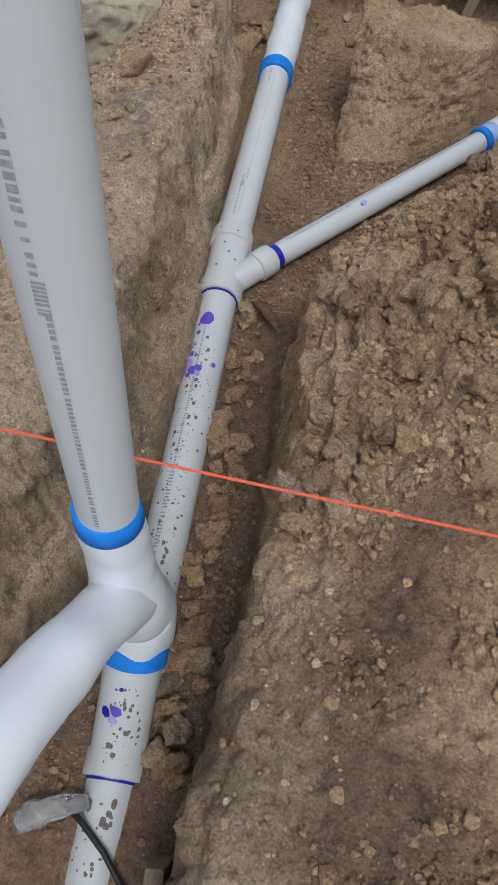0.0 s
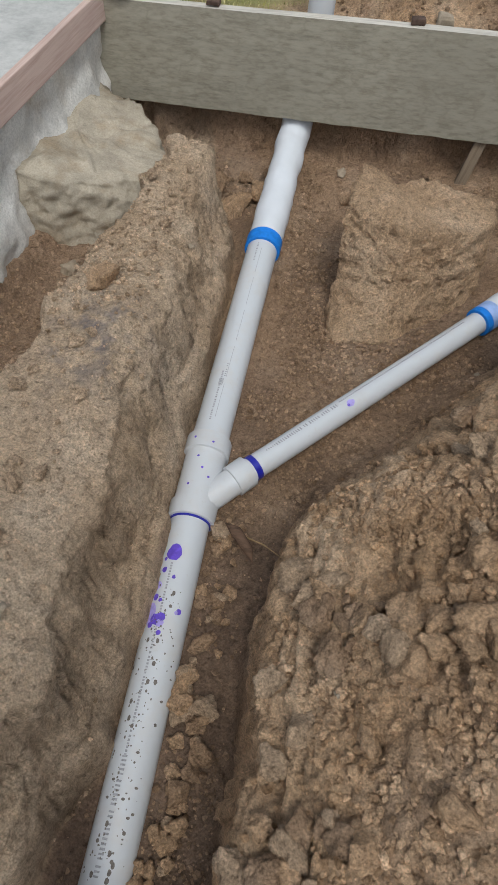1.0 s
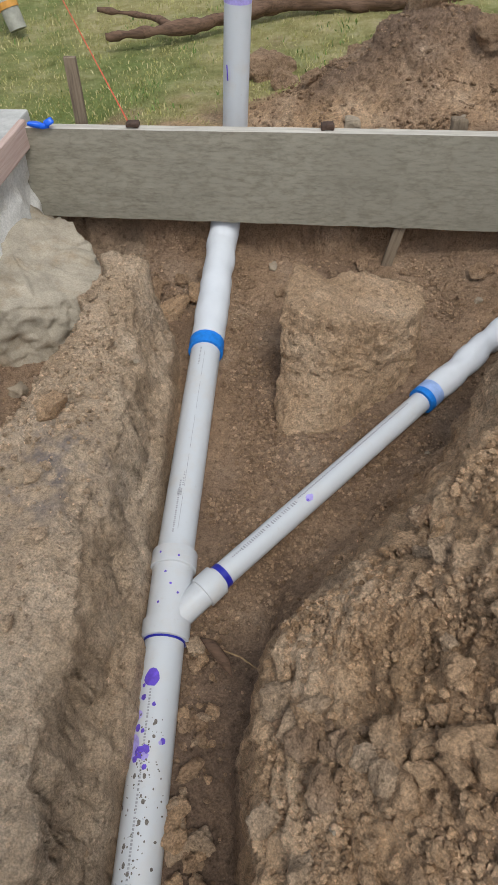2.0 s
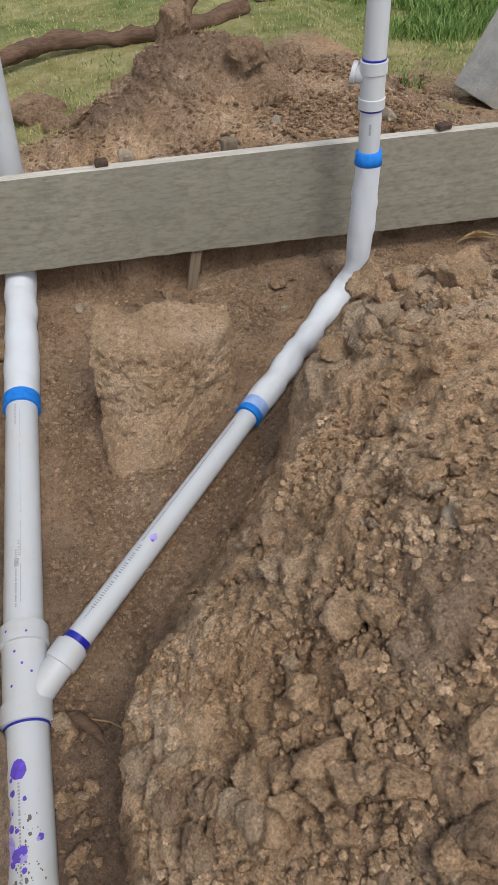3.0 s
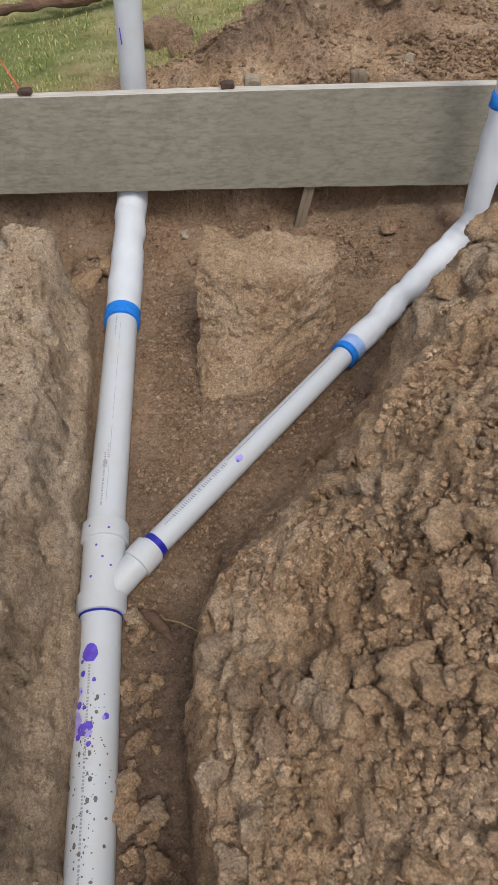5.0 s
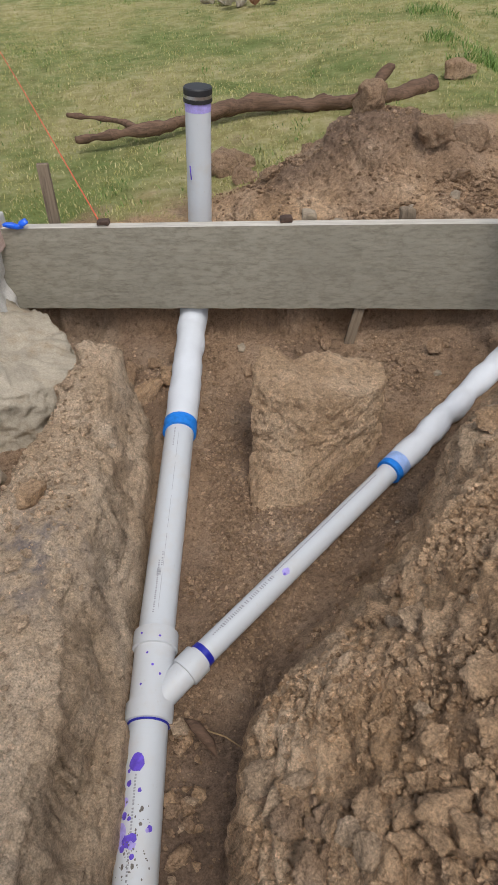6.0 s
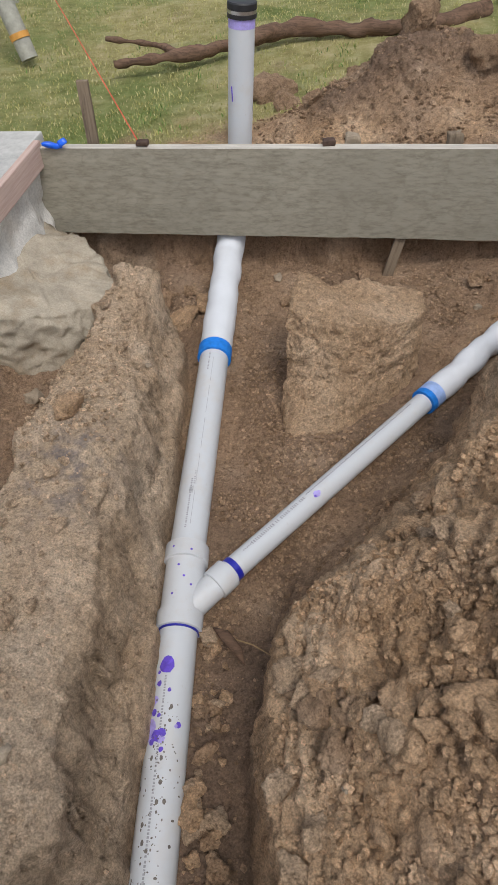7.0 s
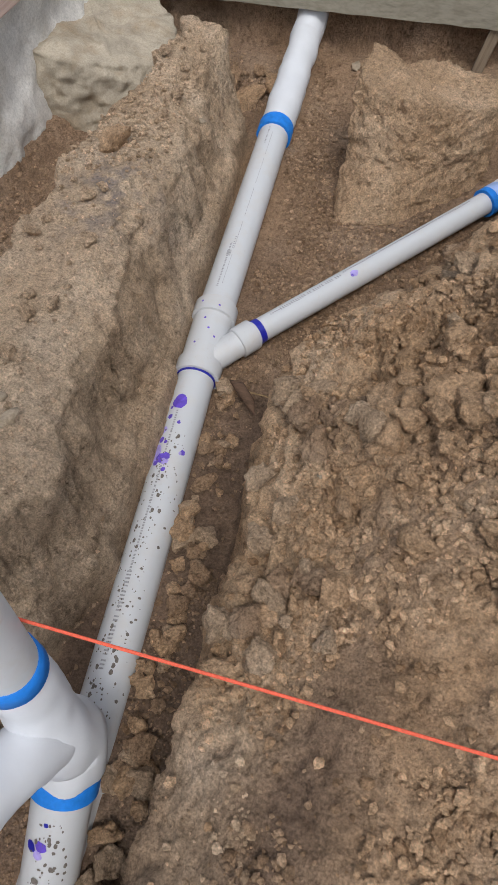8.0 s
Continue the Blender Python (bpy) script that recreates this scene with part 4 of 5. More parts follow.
# ---- strings ----
def string(name, pts, r, label):
    return tagged(tube(name, pts, [r] * len(pts), STRING, None, "", 6), label, "string", "mason's strings")


sa, sb = Vector((-0.8, -0.733, 0.508)), Vector((0.9, -0.726, 0.478))
string("mason_line", [sa + (sb - sa) * k for k in (-0.1, 0.25, 0.5, 0.75, 1, 1.6)], 0.0021, "taut orange mason's line stretched across the trench")
string("mason_line", [Vector((-0.335, 1.515, 0.548)), Vector((-1.026, 2.90, 0.605)), Vector((-2.8, 6.4, 0.76))], 0.0022, "orange mason's line tied to the plank and running away")


# ---- loose rocks and clods ----
def rock_mesh(seed, sub=2, rough=0.28, flat=0.75):
    bm = bmesh.new()
    bmesh.ops.create_icosphere(bm, subdivisions=sub, radius=1.0)
    v = np.array([q.co[:] for q in bm.verts])
    rr = np.random.RandomState(seed)
    for _ in range(14):
        d = rr.normal(size=3); d /= np.linalg.norm(d)
        h = 0.42 + 0.36 * rr.rand()
        over = np.maximum(v @ d - h, 0)
        v = v - over[:, None] * d
    v *= (1.25 + rough * fbm(v + seed * 3.1, 0.8, 4, seed, 0.6))[:, None]
    v *= np.array([1.0, 0.7 + 0.4 * rr.rand(), flat])
    for q, c in zip(bm.verts, v):
        q.co = c
    return bm, v


CLOD_SHAPES = []
for k in range(10):
    bm, _ = rock_mesh(k + 1, 4, 0.3, 0.62 + 0.03 * k)
    me = bpy.data.meshes.new("clod")
    bm.to_mesh(me); bm.free()
    me.polygons.foreach_set("use_smooth", [True] * len(me.polygons))
    CLOD_SHAPES.append(me)


def clod(x, y, size, kind, shape, label, z=None, sink=0.35, turn=0.0, name="dirt_clod"):
    me = CLOD_SHAPES[shape % 10].copy()
    me.transform(Matrix.Diagonal((size, size, size, 1)))
    me.materials.append(kind)
    ob = new(name, me)
    zz = height(x, y) if z is None else z
    ob.matrix_world = pose(x, y, zz + size * 0.6 * (1 - 2 * sink), 10 * math.sin(shape * 7), 8 * math.cos(shape * 5), turn)
    return tagged(ob, label, "clod" if name == "dirt_clod" else "stone", "loose clods and stones")


RED, CLAY, DRY, PALE = "crumbly reddish clod of damp earth on the trench floor", "hard grey-tan clay clod on the cut bank", "dry tan clod of earth on the spoil heap", "pale angular stone lying on the dirt"
for x, y, s, k, sh, lab in (
        (0.125, -0.20, 0.030, CLOD_RED, 1, RED), (0.115, -0.31, 0.030, CLOD_DRY, 2, RED), (0.155, -0.355, 0.021, CLOD_RED, 3, RED), (0.175, -0.40, 0.026, CLOD_RED, 4, RED), (0.16, -0.47, 0.024, CLOD_RED, 5, RED),
        (0.178, -0.585, 0.017, CLOD_DRY, 6, RED), (0.15, -0.60, 0.016, CLOD_DRY, 7, RED), (0.19, -0.735, 0.028, CLOD_RED, 8, RED), (0.205, -0.78, 0.03, CLOD_CLAY, 9, RED), (0.095, 0.02, 0.017, CLOD_RED, 0, RED), (0.11, 0.055, 0.012, CLOD_RED, 3, RED),
        (0.13, -0.10, 0.018, CLOD_RED, 5, RED), (0.14, -0.14, 0.014, CLOD_RED, 7, RED)):
    clod(x, y, s, k, sh, lab, None, 0.05, 40 * sh)
for x, y, s, k, sh, lab in (
        (0.345, -0.225, 0.045, CLOD_CLAY, 1, CLAY), (0.315, -0.19, 0.04, CLOD_CLAY, 2, CLAY), (0.36, -0.43, 0.030, CLOD_CLAY, 3, CLAY), (0.325, -0.47, 0.026, CLOD_CLAY, 4, CLAY), (0.31, -0.60, 0.03, CLOD_CLAY, 5, CLAY), (0.30, -0.36, 0.03, CLOD_CLAY, 6, CLAY),
        (0.475, -0.35, 0.036, CLOD_DRY, 7, DRY), (0.468, -0.275, 0.026, CLOD_DRY, 8, DRY), (0.56, -0.30, 0.036, CLOD_DRY, 9, DRY), (0.555, 0.02, 0.036, CLOD_CLAY, 0, CLAY), (0.525, 0.045, 0.022, CLOD_CLAY, 4, CLAY), (0.435, 0.065, 0.028, CLOD_CLAY, 2, CLAY),
        (0.46, -0.56, 0.034, CLOD_DRY, 3, DRY), (0.62, -0.15, 0.04, CLOD_DRY, 6, DRY), (0.66, -0.17, 0.028, CLOD_DRY, 5, DRY), (0.72, -0.34, 0.03, CLOD_DRY, 1, DRY),
        (0.80, 0.60, 0.045, CLOD_DRY, 2, DRY), (0.84, 0.55, 0.045, CLOD_CLAY, 7, CLAY), (0.94, 0.86, 0.05, CLOD_DRY, 8, DRY), (1.0, 0.80, 0.045, CLOD_DRY, 3, DRY), (1.1, 0.70, 0.05, CLOD_DRY, 4, DRY), (1.18, 0.84, 0.05, CLOD_DRY, 9, DRY), (1.3, 0.8, 0.055, CLOD_DRY, 0, DRY), (0.9, 0.6, 0.05, CLOD_CLAY, 5, CLAY),
        (-0.27, 0.42, 0.045, CLOD_DRY, 6, CLAY), (-0.20, 1.22, 0.07, CLOD_DRY, 1, CLAY), (-0.12, 1.28, 0.05, CLOD_DRY, 4, CLAY), (-0.28, 1.30, 0.05, CLOD_RED, 8, CLAY),
        (0.34, 1.30, 0.06, CLOD_DRY, 3, RED), (0.25, 1.33, 0.03, CLOD_DRY, 5, RED), (0.16, 1.34, 0.028, CLOD_RED, 6, RED), (0.42, 1.33, 0.03, CLOD_DRY, 2, RED)):
    clod(x, y, s, k, sh, lab, None, 0.28, 40 * sh)
for x, y, z, s, sh in ((0.575, 2.10, 0.60, 0.075, 7), (0.09, 2.26, 0.40, 0.07, 3), (0.0, 2.45, 0.40, 0.11, 5), (0.36, 2.15, 0.45, 0.035, 2), (0.78, 1.95, 0.52, 0.07, 4), (0.95, 2.02, 0.5, 0.07, 9), (1.05, 2.15, 0.45, 0.05, 1), (0.2, 2.05, 0.42, 0.035, 8), (0.88, 1.80, 0.47, 0.04, 6)):
    clod(x, y, s, CLOD_MID, sh, "clod of dug earth on the heap behind the plank", height(x, y) + 0.01, 0.42, 33 * sh)
for x, y, s, sh in ((-0.14, -0.37, 0.022, 1), (-0.18, -0.33, 0.012, 4), (0.62, 0.66, 0.010, 2), (0.40, -0.38, 0.009, 3), (0.80, 1.30, 0.014, 5), (0.12, 1.45, 0.02, 6), (-0.40, 1.36, 0.018, 8), (1.235, 1.70, 0.03, 9), (0.86, 1.72, 0.018, 7), (0.70, 1.66, 0.016, 1), (0.77, -0.10, 0.02, 2), (-0.16, 0.70, 0.011, 3), (0.45, 1.62, 0.022, 4), (-0.55, 0.75, 0.03, 5)):
    clod(x, y, s, STONE, sh, PALE, None, 0.3, 50 * sh, "stone")


rub = random.Random(12)
for i in range(80):
    y = rub.uniform(-1.0, 0.06)
    x = float(pipe_x(np.array(y))) + 0.052 + rub.random() ** 1.3 * 0.075
    clod(x, y, rub.choice((0.009, 0.012, 0.016, 0.020, 0.026)), rub.choice((CLOD_MID, CLOD_DRY, CLOD_DRY, CLOD_CLAY)), i, "crumbly brown clod lying beside the drain pipe", None, -0.1, rub.random() * 360)
for i in range(30):
    x, y = rub.uniform(0.46, 0.64), rub.uniform(-0.42, -0.2)
    clod(x, y, rub.choice((0.010, 0.013, 0.017, 0.022)), CLOD_DRY, i, "dry tan clod in a cluster on the spoil heap", None, -0.15, rub.random() * 360)
for i in range(26):
    x, y = rub.uniform(-0.3, 0.85), rub.uniform(1.28, 1.47)
    clod(x, y, rub.choice((0.012, 0.016, 0.022, 0.030)), rub.choice((CLOD_MID, CLOD_RED)), i, "brown clod fallen against the trench wall", None, 0.1, rub.random() * 360)
for i in range(34):
    y = rub.uniform(-0.35, 0.95)
    x = -0.16 - 0.06 * y - rub.random() * 0.16
    clod(x, y, rub.choice((0.007, 0.009, 0.012, 0.017)), CLOD_CLAY, i, "small tan clod on top of the bank", None, -0.1, rub.random() * 360)


for cx, cy, n, r in ((0.47, -0.33, 20, 0.09), (0.62, -0.45, 16, 0.10), (0.40, -0.60, 14, 0.08), (0.70, -0.05, 12, 0.10), (0.52, 0.10, 10, 0.06), (0.80, 0.25, 12, 0.12), (1.0, 0.62, 16, 0.16), (1.15, 0.86, 18, 0.15), (0.95, -0.25, 14, 0.14), (0.36, -0.25, 10, 0.05)):
    for i in range(n):
        x, y = rub.gauss(cx, r * 0.55), rub.gauss(cy, r * 0.55)
        clod(x, y, rub.choice((0.008, 0.010, 0.013, 0.016, 0.022, 0.028)), rub.choice((CLOD_DRY, CLOD_DRY, CLOD_CLAY, CLOD_MID)), rub.randrange(10), "loose tan clod of earth lying on the spoil heap", None, -0.05, rub.random() * 360)


def scatter(name, count, region, sizes, kinds, mat, label, seed, sub=1):
    """Crumbs and pebbles, one joined mesh."""
    rr = np.random.RandomState(seed)
    x = rr.uniform(region[0], region[1], count * 5)
    y = rr.uniform(region[2], region[3], count * 5)
    z, damp_shade, clay, ash, lawn, lush, out = land(x, y)
    e = 0.01
    zx, zy = land(x + e, y)[0], land(x, y + e)[0]
    slope = np.hypot(zx - z, zy - z) / e
    p = np.stack([x, y, surface(x, y)], 1)
    clump = fbm(p, 0.22, 3, seed + 5)
    ok = kinds(x, y, z, damp_shade, clay, lawn, out) & (slope < 1.3) & (rr.rand(count * 5) < 0.10 + 1.6 * np.clip(clump - 0.05, 0, 1)) & (np.abs(x - pipe_x(y)) > 0.05)
    ok = np.nonzero(ok)[0][:count]
    shapes = []
    for k in range(6):
        bm, v = rock_mesh(seed * 10 + k, sub, 0.25, 0.7)
        bm.verts.index_update()
        shapes.append((v, np.array([[q.index for q in f.verts] for f in bm.faces])))
        bm.free()
    V, F, base = [], [], 0
    for i in ok:
        v, f = shapes[rr.randint(6)]
        s = sizes[0] * (sizes[1] / sizes[0]) ** (rr.rand() ** 2.2)
        a = rr.rand() * 6.283
        c, sn = math.cos(a), math.sin(a)
        w = v * s
        w = np.stack([w[:, 0] * c - w[:, 1] * sn, w[:, 0] * sn + w[:, 1] * c, w[:, 2]], 1)
        V.append(w + p[i] + np.array([0, 0, s * 0.42]))
        F.append(f + base)
        base += len(v)
    if not V:
        return
    V, F = np.concatenate(V), np.concatenate(F)
    ob = mesh_from(name, V, F, mat, soft=False)
    return tagged(ob, label, "crumbs", kind="stuff")


digs = (-0.7, 1.7, -1.1, 1.5)
scatter("soil_crumbs", 22000, digs, (0.002, 0.009), lambda x, y, z, d, c, g, o: (d > 0.5) & (o < 0.1), CRUMB_RED, "reddish soil crumbs on the trench floor", 3)
scatter("dry_crumbs", 50000, digs, (0.0018, 0.012), lambda x, y, z, d, c, g, o: (d < 0.6) & (c < 0.6) & (o < 0.1) & (x > 0.2), CRUMB_DRY, "dry tan crumbs strewn over the spoil heap", 5)
scatter("clay_crumbs", 12000, digs, (0.0025, 0.010), lambda x, y, z, d, c, g, o: (c > 0.5) & (o < 0.1), CRUMB_CLAY, "grey clay crumbs on the bank tops", 7)
scatter("spoil_clods", 700, digs, (0.005, 0.015), lambda x, y, z, d, c, g, o: (o < 0.1) & (x > 0.28) & (z > 0.18), CRUMB_DRY, "small dry clods strewn over the spoil heap", 9, 2)
scatter("heap_crumbs", 9000, (-0.1, 1.7, 1.62, 2.6), (0.003, 0.014), lambda x, y, z, d, c, g, o: (g < 0.4) & (o > 0.9), CRUMB_MID, "crumbled earth on the heap behind the plank", 11, 1)


# ---- grass ----
def grass(name, count, region, tall, keep, mat, label, seed, width):
    rr = np.random.RandomState(seed)
    x = rr.uniform(region[0], region[1], count)
    y = region[2] + (region[3] - region[2]) * rr.rand(count) ** 1.5
    z, damp_shade, clay, ash, lawn, lush, out = land(x, y)
    ok = keep(lawn, lush, rr.rand(count), fbm(np.stack([x, y, z], 1), 0.25, 3, seed))
    z = surface(x, y)
    x, y, z = x[ok], y[ok], z[ok]
    n = len(x)
    a = rr.rand(n) * 6.283
    h = tall[0] + (tall[1] - tall[0]) * rr.rand(n) ** 1.6
    lean = h * (0.3 + 0.9 * rr.rand(n))
    b = rr.rand(n) * 6.283
    w = width * (0.6 + 0.8 * rr.rand(n))
    dx, dy = np.cos(a) * w, np.sin(a) * w
    lx, ly = np.cos(b) * lean, np.sin(b) * lean
    v = np.stack([
        np.stack([x - dx, y - dy, z - 0.004], 1), np.stack([x + dx, y + dy, z - 0.004], 1),
        np.stack([x + lx * 0.4 + dx * 0.7, y + ly * 0.4 + dy * 0.7, z + h * 0.65], 1), np.stack([x + lx * 0.4 - dx * 0.7, y + ly * 0.4 - dy * 0.7, z + h * 0.65], 1),
        np.stack([x + lx, y + ly, z + h * 0.95], 1)], 1).reshape(-1, 3)
    me = bpy.data.meshes.new(name)
    k = np.arange(n)[:, None] * 5
    loops = np.concatenate([k + np.array([[0, 1, 2, 3]]), k + np.array([[3, 2, 4]])], 1)
    me.vertices.add(len(v)); me.vertices.foreach_set("co", v.ravel())
    me.loops.add(loops.size); me.loops.foreach_set("vertex_index", loops.ravel())
    me.polygons.add(2 * n)
    st = np.stack([np.arange(n) * 7, np.arange(n) * 7 + 4], 1).ravel()
    me.polygons.foreach_set("loop_start", st)
    me.update(calc_edges=True)
    me.materials.append(mat)
    return tagged(new(name, me), label, "grass", kind="stuff")


grass("lawn_grass", 120000, (-2.6, 4.2, 1.7, 8.5), (0.004, 0.020), lambda g, l, r, f: (g > 0.3) & (r < 0.3 + 0.5 * g + 0.7 * f), GRASS_DRY, "short dry yellowing lawn grass", 3, 0.0022)
grass("green_tufts", 26000, (-2.6, 4.2, 1.8, 8.0), (0.010, 0.034), lambda g, l, r, f: (g > 0.4) & (f > 0.35) & (r < 0.8), GRASS_GREEN, "green tufts in the dry lawn", 5, 0.0025)
grass("tall_grass", 150000, (0.9, 3.6, 2.1, 6.0), (0.02, 0.075), lambda g, l, r, f: (l > 0.22) & (r < l * (0.85 + 0.6 * f)), GRASS_GREEN, "lush green grass beyond the trench", 7, 0.003)


# ---- things in the yard ----
def concrete_block():
    L, W, T = 0.397, 0.194, 0.143
    ob = thing("concrete_block", (1.6613, 2.2123, 0.4003), "grey two-cell concrete block leaning on a steel peg", "concrete block")
    # a face plate of the cell side, drilled by two cells right through
    def loop(cx, cz, hx, hz, r, n=5):
        pts = []
        for sx, sz, a0 in ((1, 1, 0), (-1, 1, 90), (-1, -1, 180), (1, -1, 270)):
            for k in range(n + 1):
                a = radians(a0 + 90 * k / n)
                pts.append((cx + sx * (hx - r) + r * math.cos(a), cz + sz * (hz - r) + r * math.sin(a)))
        return pts
    bm = bmesh.new()
    from_y = {}
    for side, xx in ((0, 0.0), (1, W)):
        outer = loop(T / 2, L / 2, T / 2, L / 2, 0.006, 3)
        taper = 0.006 if side == 0 else 0.0
        cells = [loop(T / 2, L * 0.27, T / 2 - 0.030 - taper, L * 0.5 * 0.36, 0.022), loop(T / 2, L * 0.73, T / 2 - 0.030 - taper, L * 0.5 * 0.36, 0.022)]
        from_y[side] = [[bm.verts.new((xx, p, q)) for p, q in c] for c in [outer] + cells]
        edges = []
        for c in from_y[side]:
            edges += [bm.edges.new((c[i], c[(i + 1) % len(c)])) for i in range(len(c))]
        bmesh.ops.triangle_fill(bm, use_beauty=True, edges=edges)
    for a, b in zip(from_y[0], from_y[1]):
        for i in range(len(a)):
            j = (i + 1) % len(a)
            bm.faces.new((a[i], a[j], b[j], b[i]))
    bmesh.ops.recalc_face_normals(bm, faces=bm.faces)
    body = part("body", bm, CMU, ob, "", False)
    ob.matrix_world = pose(1.6613, 2.2123, 0.4003, -30.58, 4.86, -70.62)
    return ob


concrete_block()
bm = bmesh.new()
box_mesh(bm, pose(0, 0, 0.10), 0.030, 0.012, 0.30, 0.002)
tagged(part("steel_peg", bm, RUST, None, "", False), "rusty flat steel peg driven into the ground behind the block", "peg").matrix_world = pose(2.045, 2.19, 0.34, 0, 2, 20)


def fallen_branch():
    ob = thing("fallen_branch", (0.1, 3.2, 0.42), "rotten brown fallen branch with peeling bark on the lawn", "branch")
    def limb(pts, radii, name, seed):
        fine, rad = [], []
        for i in range(len(pts) - 1):
            for k in range(8):
                f = k / 8
                fine.append(Vector(pts[i]).lerp(Vector(pts[i + 1]), f)); rad.append(radii[i] * (1 - f) + radii[i + 1] * f)
        fine.append(Vector(pts[-1])); rad.append(radii[-1])
        return tube(name, fine, rad, BARK, ob, "", 26, True, 0.4 * sum(rad) / len(rad), seed)
    limb([(-0.80, 2.83, 0.405), (-0.68, 2.85, 0.41), (-0.54, 2.88, 0.42), (-0.40, 2.92, 0.425), (-0.27, 2.97, 0.44), (-0.09, 3.06, 0.455), (0.06, 3.14, 0.465), (0.29, 3.15, 0.452), (0.44, 3.15, 0.45), (0.57, 3.14, 0.46), (0.68, 3.16, 0.455), (0.82, 3.24, 0.46), (0.99, 3.35, 0.475), (1.0, 3.36, 0.48)], [0.014, 0.022, 0.026, 0.034, 0.030, 0.036, 0.044, 0.034, 0.036, 0.040, 0.044, 0.036, 0.040, 0.028], "trunk", 3)
    limb([(0.64, 3.14, 0.47), (0.69, 3.17, 0.53), (0.715, 3.19, 0.565), (0.75, 3.20, 0.595), (0.77, 3.20, 0.60)], [0.034, 0.024, 0.022, 0.020, 0.010], "stub", 8)
    limb([(-0.50, 2.91, 0.425), (-0.58, 2.98, 0.435), (-0.70, 3.04, 0.44), (-0.91, 3.11, 0.445)], [0.020, 0.016, 0.014, 0.009], "twig", 6)


fallen_branch()
post = thing("leaning_post", (-1.34, 3.12, 0.36), "leaning grey post with an ochre band at its foot", "post")
tube("shaft", [Vector((-1.34, 3.10, 0.36)), Vector((-1.48, 3.20, 0.75)), Vector((-1.76, 3.42, 1.55))], [0.045, 0.05, 0.05], POST, post)
ring("band", post, (-1.34, 3.10, 0.36), (-1.48, 3.20, 0.75), 0.11, 0.03, 0.0515, OCHRE)
bm = bmesh.new()
box_mesh(bm, pose(0, 0, 0), 0.9, 0.025, 0.03, 0.003)
part("crossbar", bm, POST, post, "", False).matrix_basis = Matrix.Translation((-0.48, 0.08, 0.25))

# rubble and pot at the yard's far side
rubble = thing("rubble_pile", (0.3, 6.4, 0.38), "low pile of broken grey and brick rubble", "rubble")
for i in range(34):
    bm, _ = rock_mesh(500 + i, 1, 0.25, 0.6)
    k = random.Random(i)
    s = 0.05 + 0.06 * k.random()
    o = part("chunk", bm, BRICK if i % 6 == 0 else CONCRETE, rubble, "", False)
    o.matrix_basis = Matrix.Translation((k.uniform(-0.9, 0.7), k.uniform(-0.12, 0.5), 0.02 + 0.06 * k.random())) @ Euler((k.random(), k.random(), k.random() * 6)).to_matrix().to_4x4() @ Matrix.Diagonal((s, s, s, 1))
lathe_between("stone_pot", (3.2, 4.15, 0.44), (3.2, 4.15, 1.2), [(0, 0.10), (0.02, 0.15), (0.12, 0.19), (0.28, 0.20), (0.36, 0.18), (0.38, 0.19), (0.40, 0.17), (0.36, 0.15)], STEM)
tagged(bpy.data.objects["stone_pot"], "pale weathered pot standing on the lawn", "pot")
clod(1.16, 3.54, 0.075, CLOD_RED, 4, "dark lump of bark and earth on the lawn", None, 0.2, 10)

# odds and ends on the board and in the trench
def board_bit(name, x, y, z, sx, sy, sz, mat, label, category, rz=0):
    bm = bmesh.new()
    box_mesh(bm, Matrix.Identity(4), sx, sy, sz, min(sx, sy, sz) * 0.25, 1)
    for v in bm.verts:
        v.co *= 1 + 0.12 * math.sin(90 * v.co.x + 50 * v.co.y + 70 * v.co.z)
    ob = part(name, bm, mat, None, "", False)
    ob.matrix_world = pose(x, y, z, 0, 0, rz)
    return tagged(ob, label, category)


TOP = 0.541
board_bit("nail_plate", -0.325, 1.515, TOP + 0.007, 0.04, 0.03, 0.014, RUST, "dark lump of steel holding the line on the plank", "nail")
board_bit("nail_plate", 1.335, 1.478, TOP + 0.009, 0.045, 0.03, 0.016, RUST, "dark lump of steel on top of the plank", "nail", 20)
board_bit("wood_offcut", 0.36, 1.56, 0.53, 0.05, 0.04, 0.05, STONE, "pale wood offcut behind the plank", "offcut")
board_bit("wood_offcut", 0.285, 1.51, TOP + 0.008, 0.04, 0.03, 0.018, RUST, "dark wood scrap on the plank", "offcut", 8)
board_bit("wood_offcut", 0.68, 1.56, 0.53, 0.05, 0.03, 0.055, STAKE, "brown wood offcut behind the plank", "offcut", 12)
board_bit("brick_piece", 1.98, 1.86, 0.48, 0.06, 0.05, 0.04, BRICK, "broken piece of red brick in the dirt", "brick", 15)
tie = thing("ribbon_tie", (-0.61, 1.50, TOP), "knotted blue plastic ribbon on the plank's end", "ribbon")
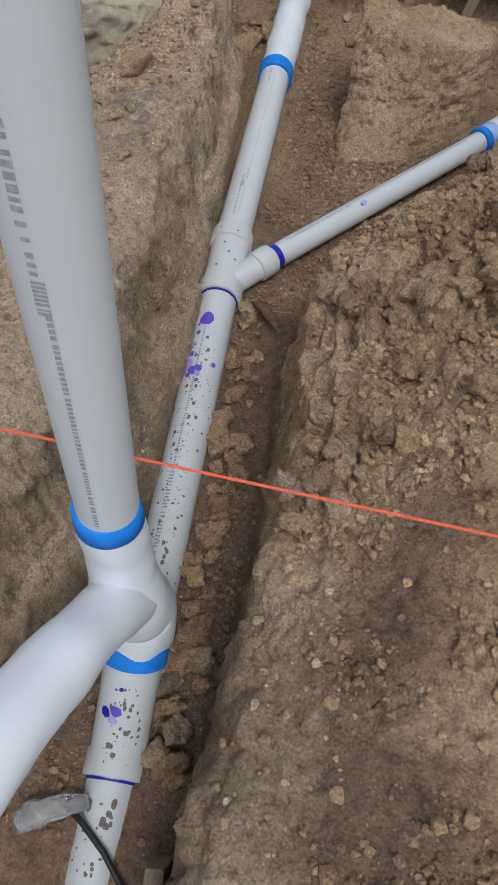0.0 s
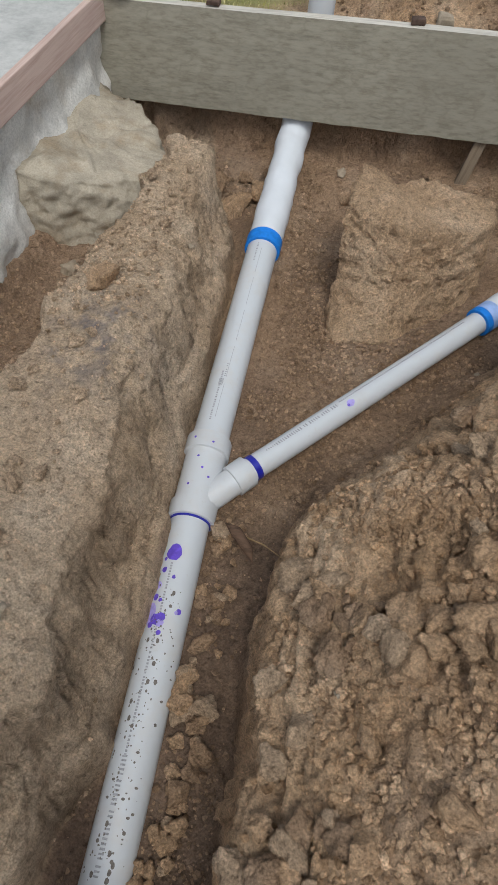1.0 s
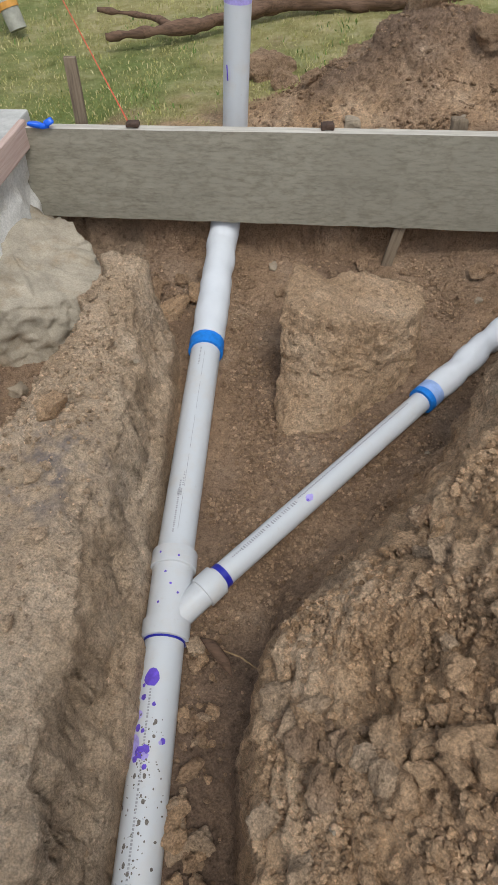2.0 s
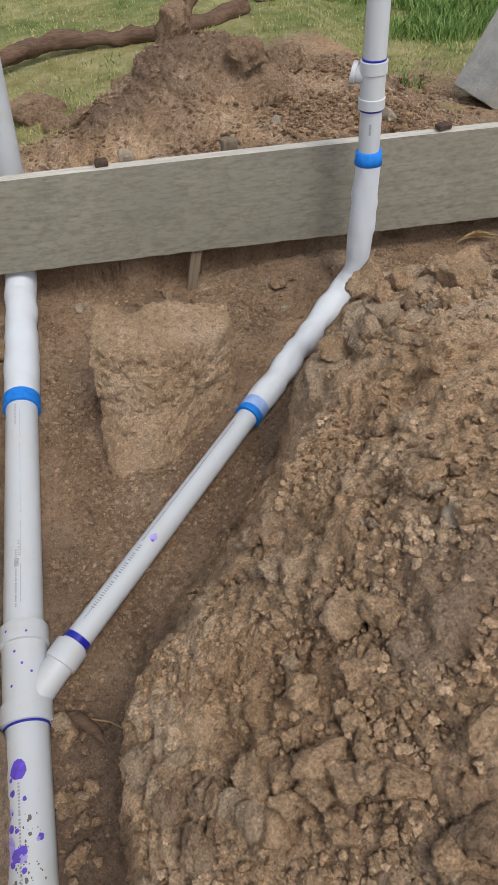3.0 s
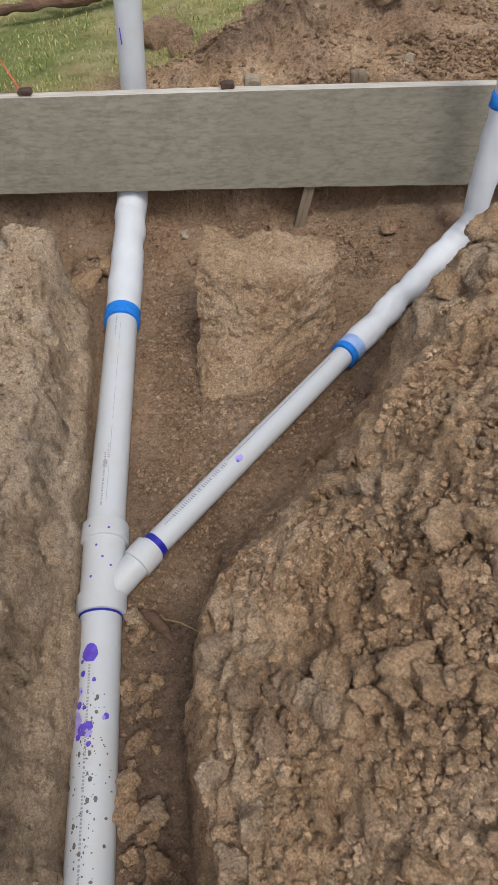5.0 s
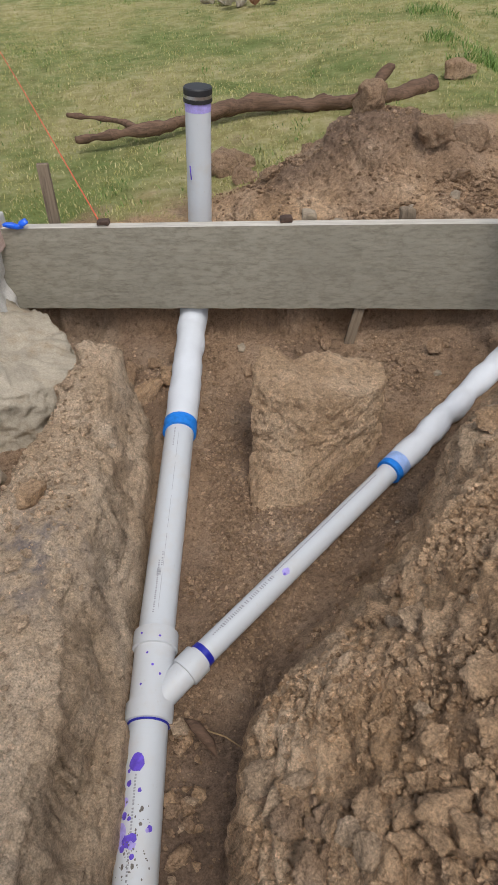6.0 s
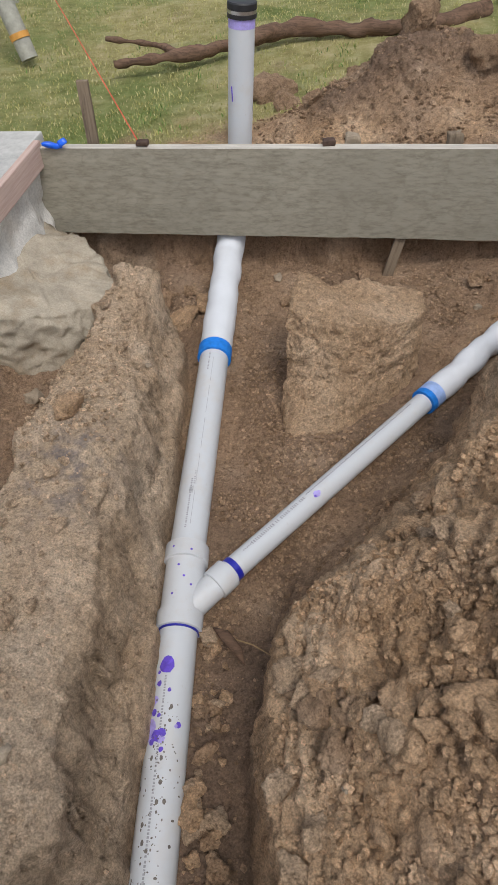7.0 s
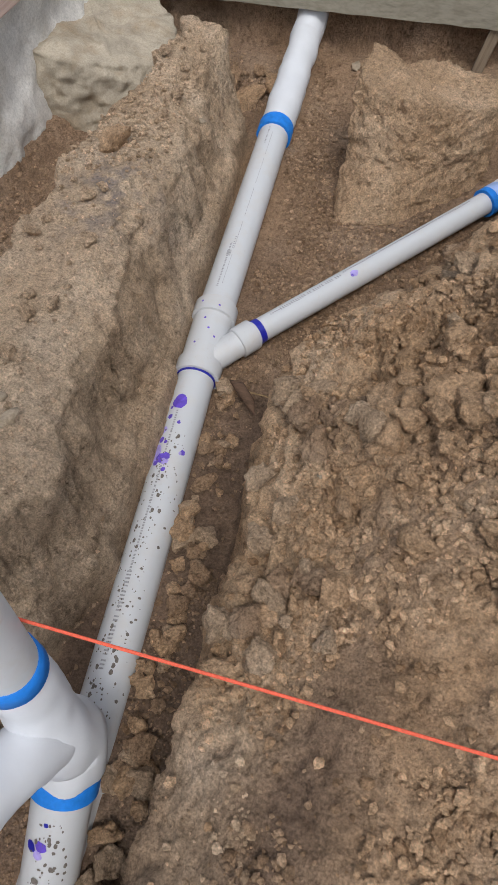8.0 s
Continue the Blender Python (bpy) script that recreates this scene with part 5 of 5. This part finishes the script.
for i, (dx, dz, rz) in enumerate(((-0.022, 0.012, 20), (0.02, 0.018, -25), (0.0, 0.006, 0))):
    bm, _ = rock_mesh(700 + i, 2, 0.35, 0.45)
    o = part("loop" if i < 2 else "knot", bm, RIBBON, tie)
    o.matrix_basis = Matrix.Translation((dx, -0.006, dz)) @ Euler((0.4, radians(rz), 0.2)).to_matrix().to_4x4() @ Matrix.Diagonal((0.024, 0.016, 0.02, 1))
husk = thing("dry_husk", (1.50, 1.44, 0.17), "dry straw-coloured husk of leaves on the trench wall", "husk")
for i in range(7):
    a = radians(-70 + 26 * i)
    tube("leaf", [Vector((1.50, 1.47, 0.165)), Vector((1.50 + 0.03 * math.sin(a), 1.455, 0.165 + 0.02 * math.cos(a))), Vector((1.50 + 0.075 * math.sin(a), 1.44, 0.165 + 0.035 * math.cos(a) - 0.01))], [0.007, 0.006, 0.001], STRAW, husk, "", 6)
# dead leaf and roots beside the wye
leaf = thing("dead_leaf", (0.145, 0.03, 0.0), "curled dark dead leaf with a dry rootlet on the trench floor", "leaf")
tube("blade", [Vector((0.10, 0.075, 0.012)), Vector((0.13, 0.05, 0.026)), Vector((0.165, 0.02, 0.018)), Vector((0.185, -0.01, 0.008))], [0.003, 0.010, 0.008, 0.002], BARK, leaf, "", 10, True, 0.005, 2)
tube("rootlet", [Vector((0.15, 0.05, 0.015)), Vector((0.20, 0.02, 0.05)), Vector((0.25, -0.03, 0.10))], [0.002, 0.0016, 0.001], STRAW, leaf, "", 6)
cable = tube("black_cable", [Vector((0.055, -1.055, -0.07)), Vector((0.095, -1.075, -0.04)), Vector((0.14, -1.105, -0.045)), Vector((0.19, -1.15, -0.06)), Vector((0.24, -1.25, -0.06))], [0.005] * 5, RUBBER, None, "", 12)
tagged(cable, "black braided cable lying across the drain pipe", "cable")
m, n, l, b = material("clear_plastic", 0.15, 0.5)
b.inputs["Transmission Weight"].default_value = 0.85
b.inputs["Base Color"].default_value = (0.9, 0.92, 0.95, 1)
bm, _ = rock_mesh(900, 4, 0.4, 0.5)
bag = part("plastic_bag", bm, m)
bag.matrix_world = pose(0.035, -1.075, -0.035, 5, 10, 20) @ Matrix.Diagonal((0.045, 0.03, 0.03, 1))
tagged(bag, "crumpled clear plastic bag with blue print in the trench", "bag")
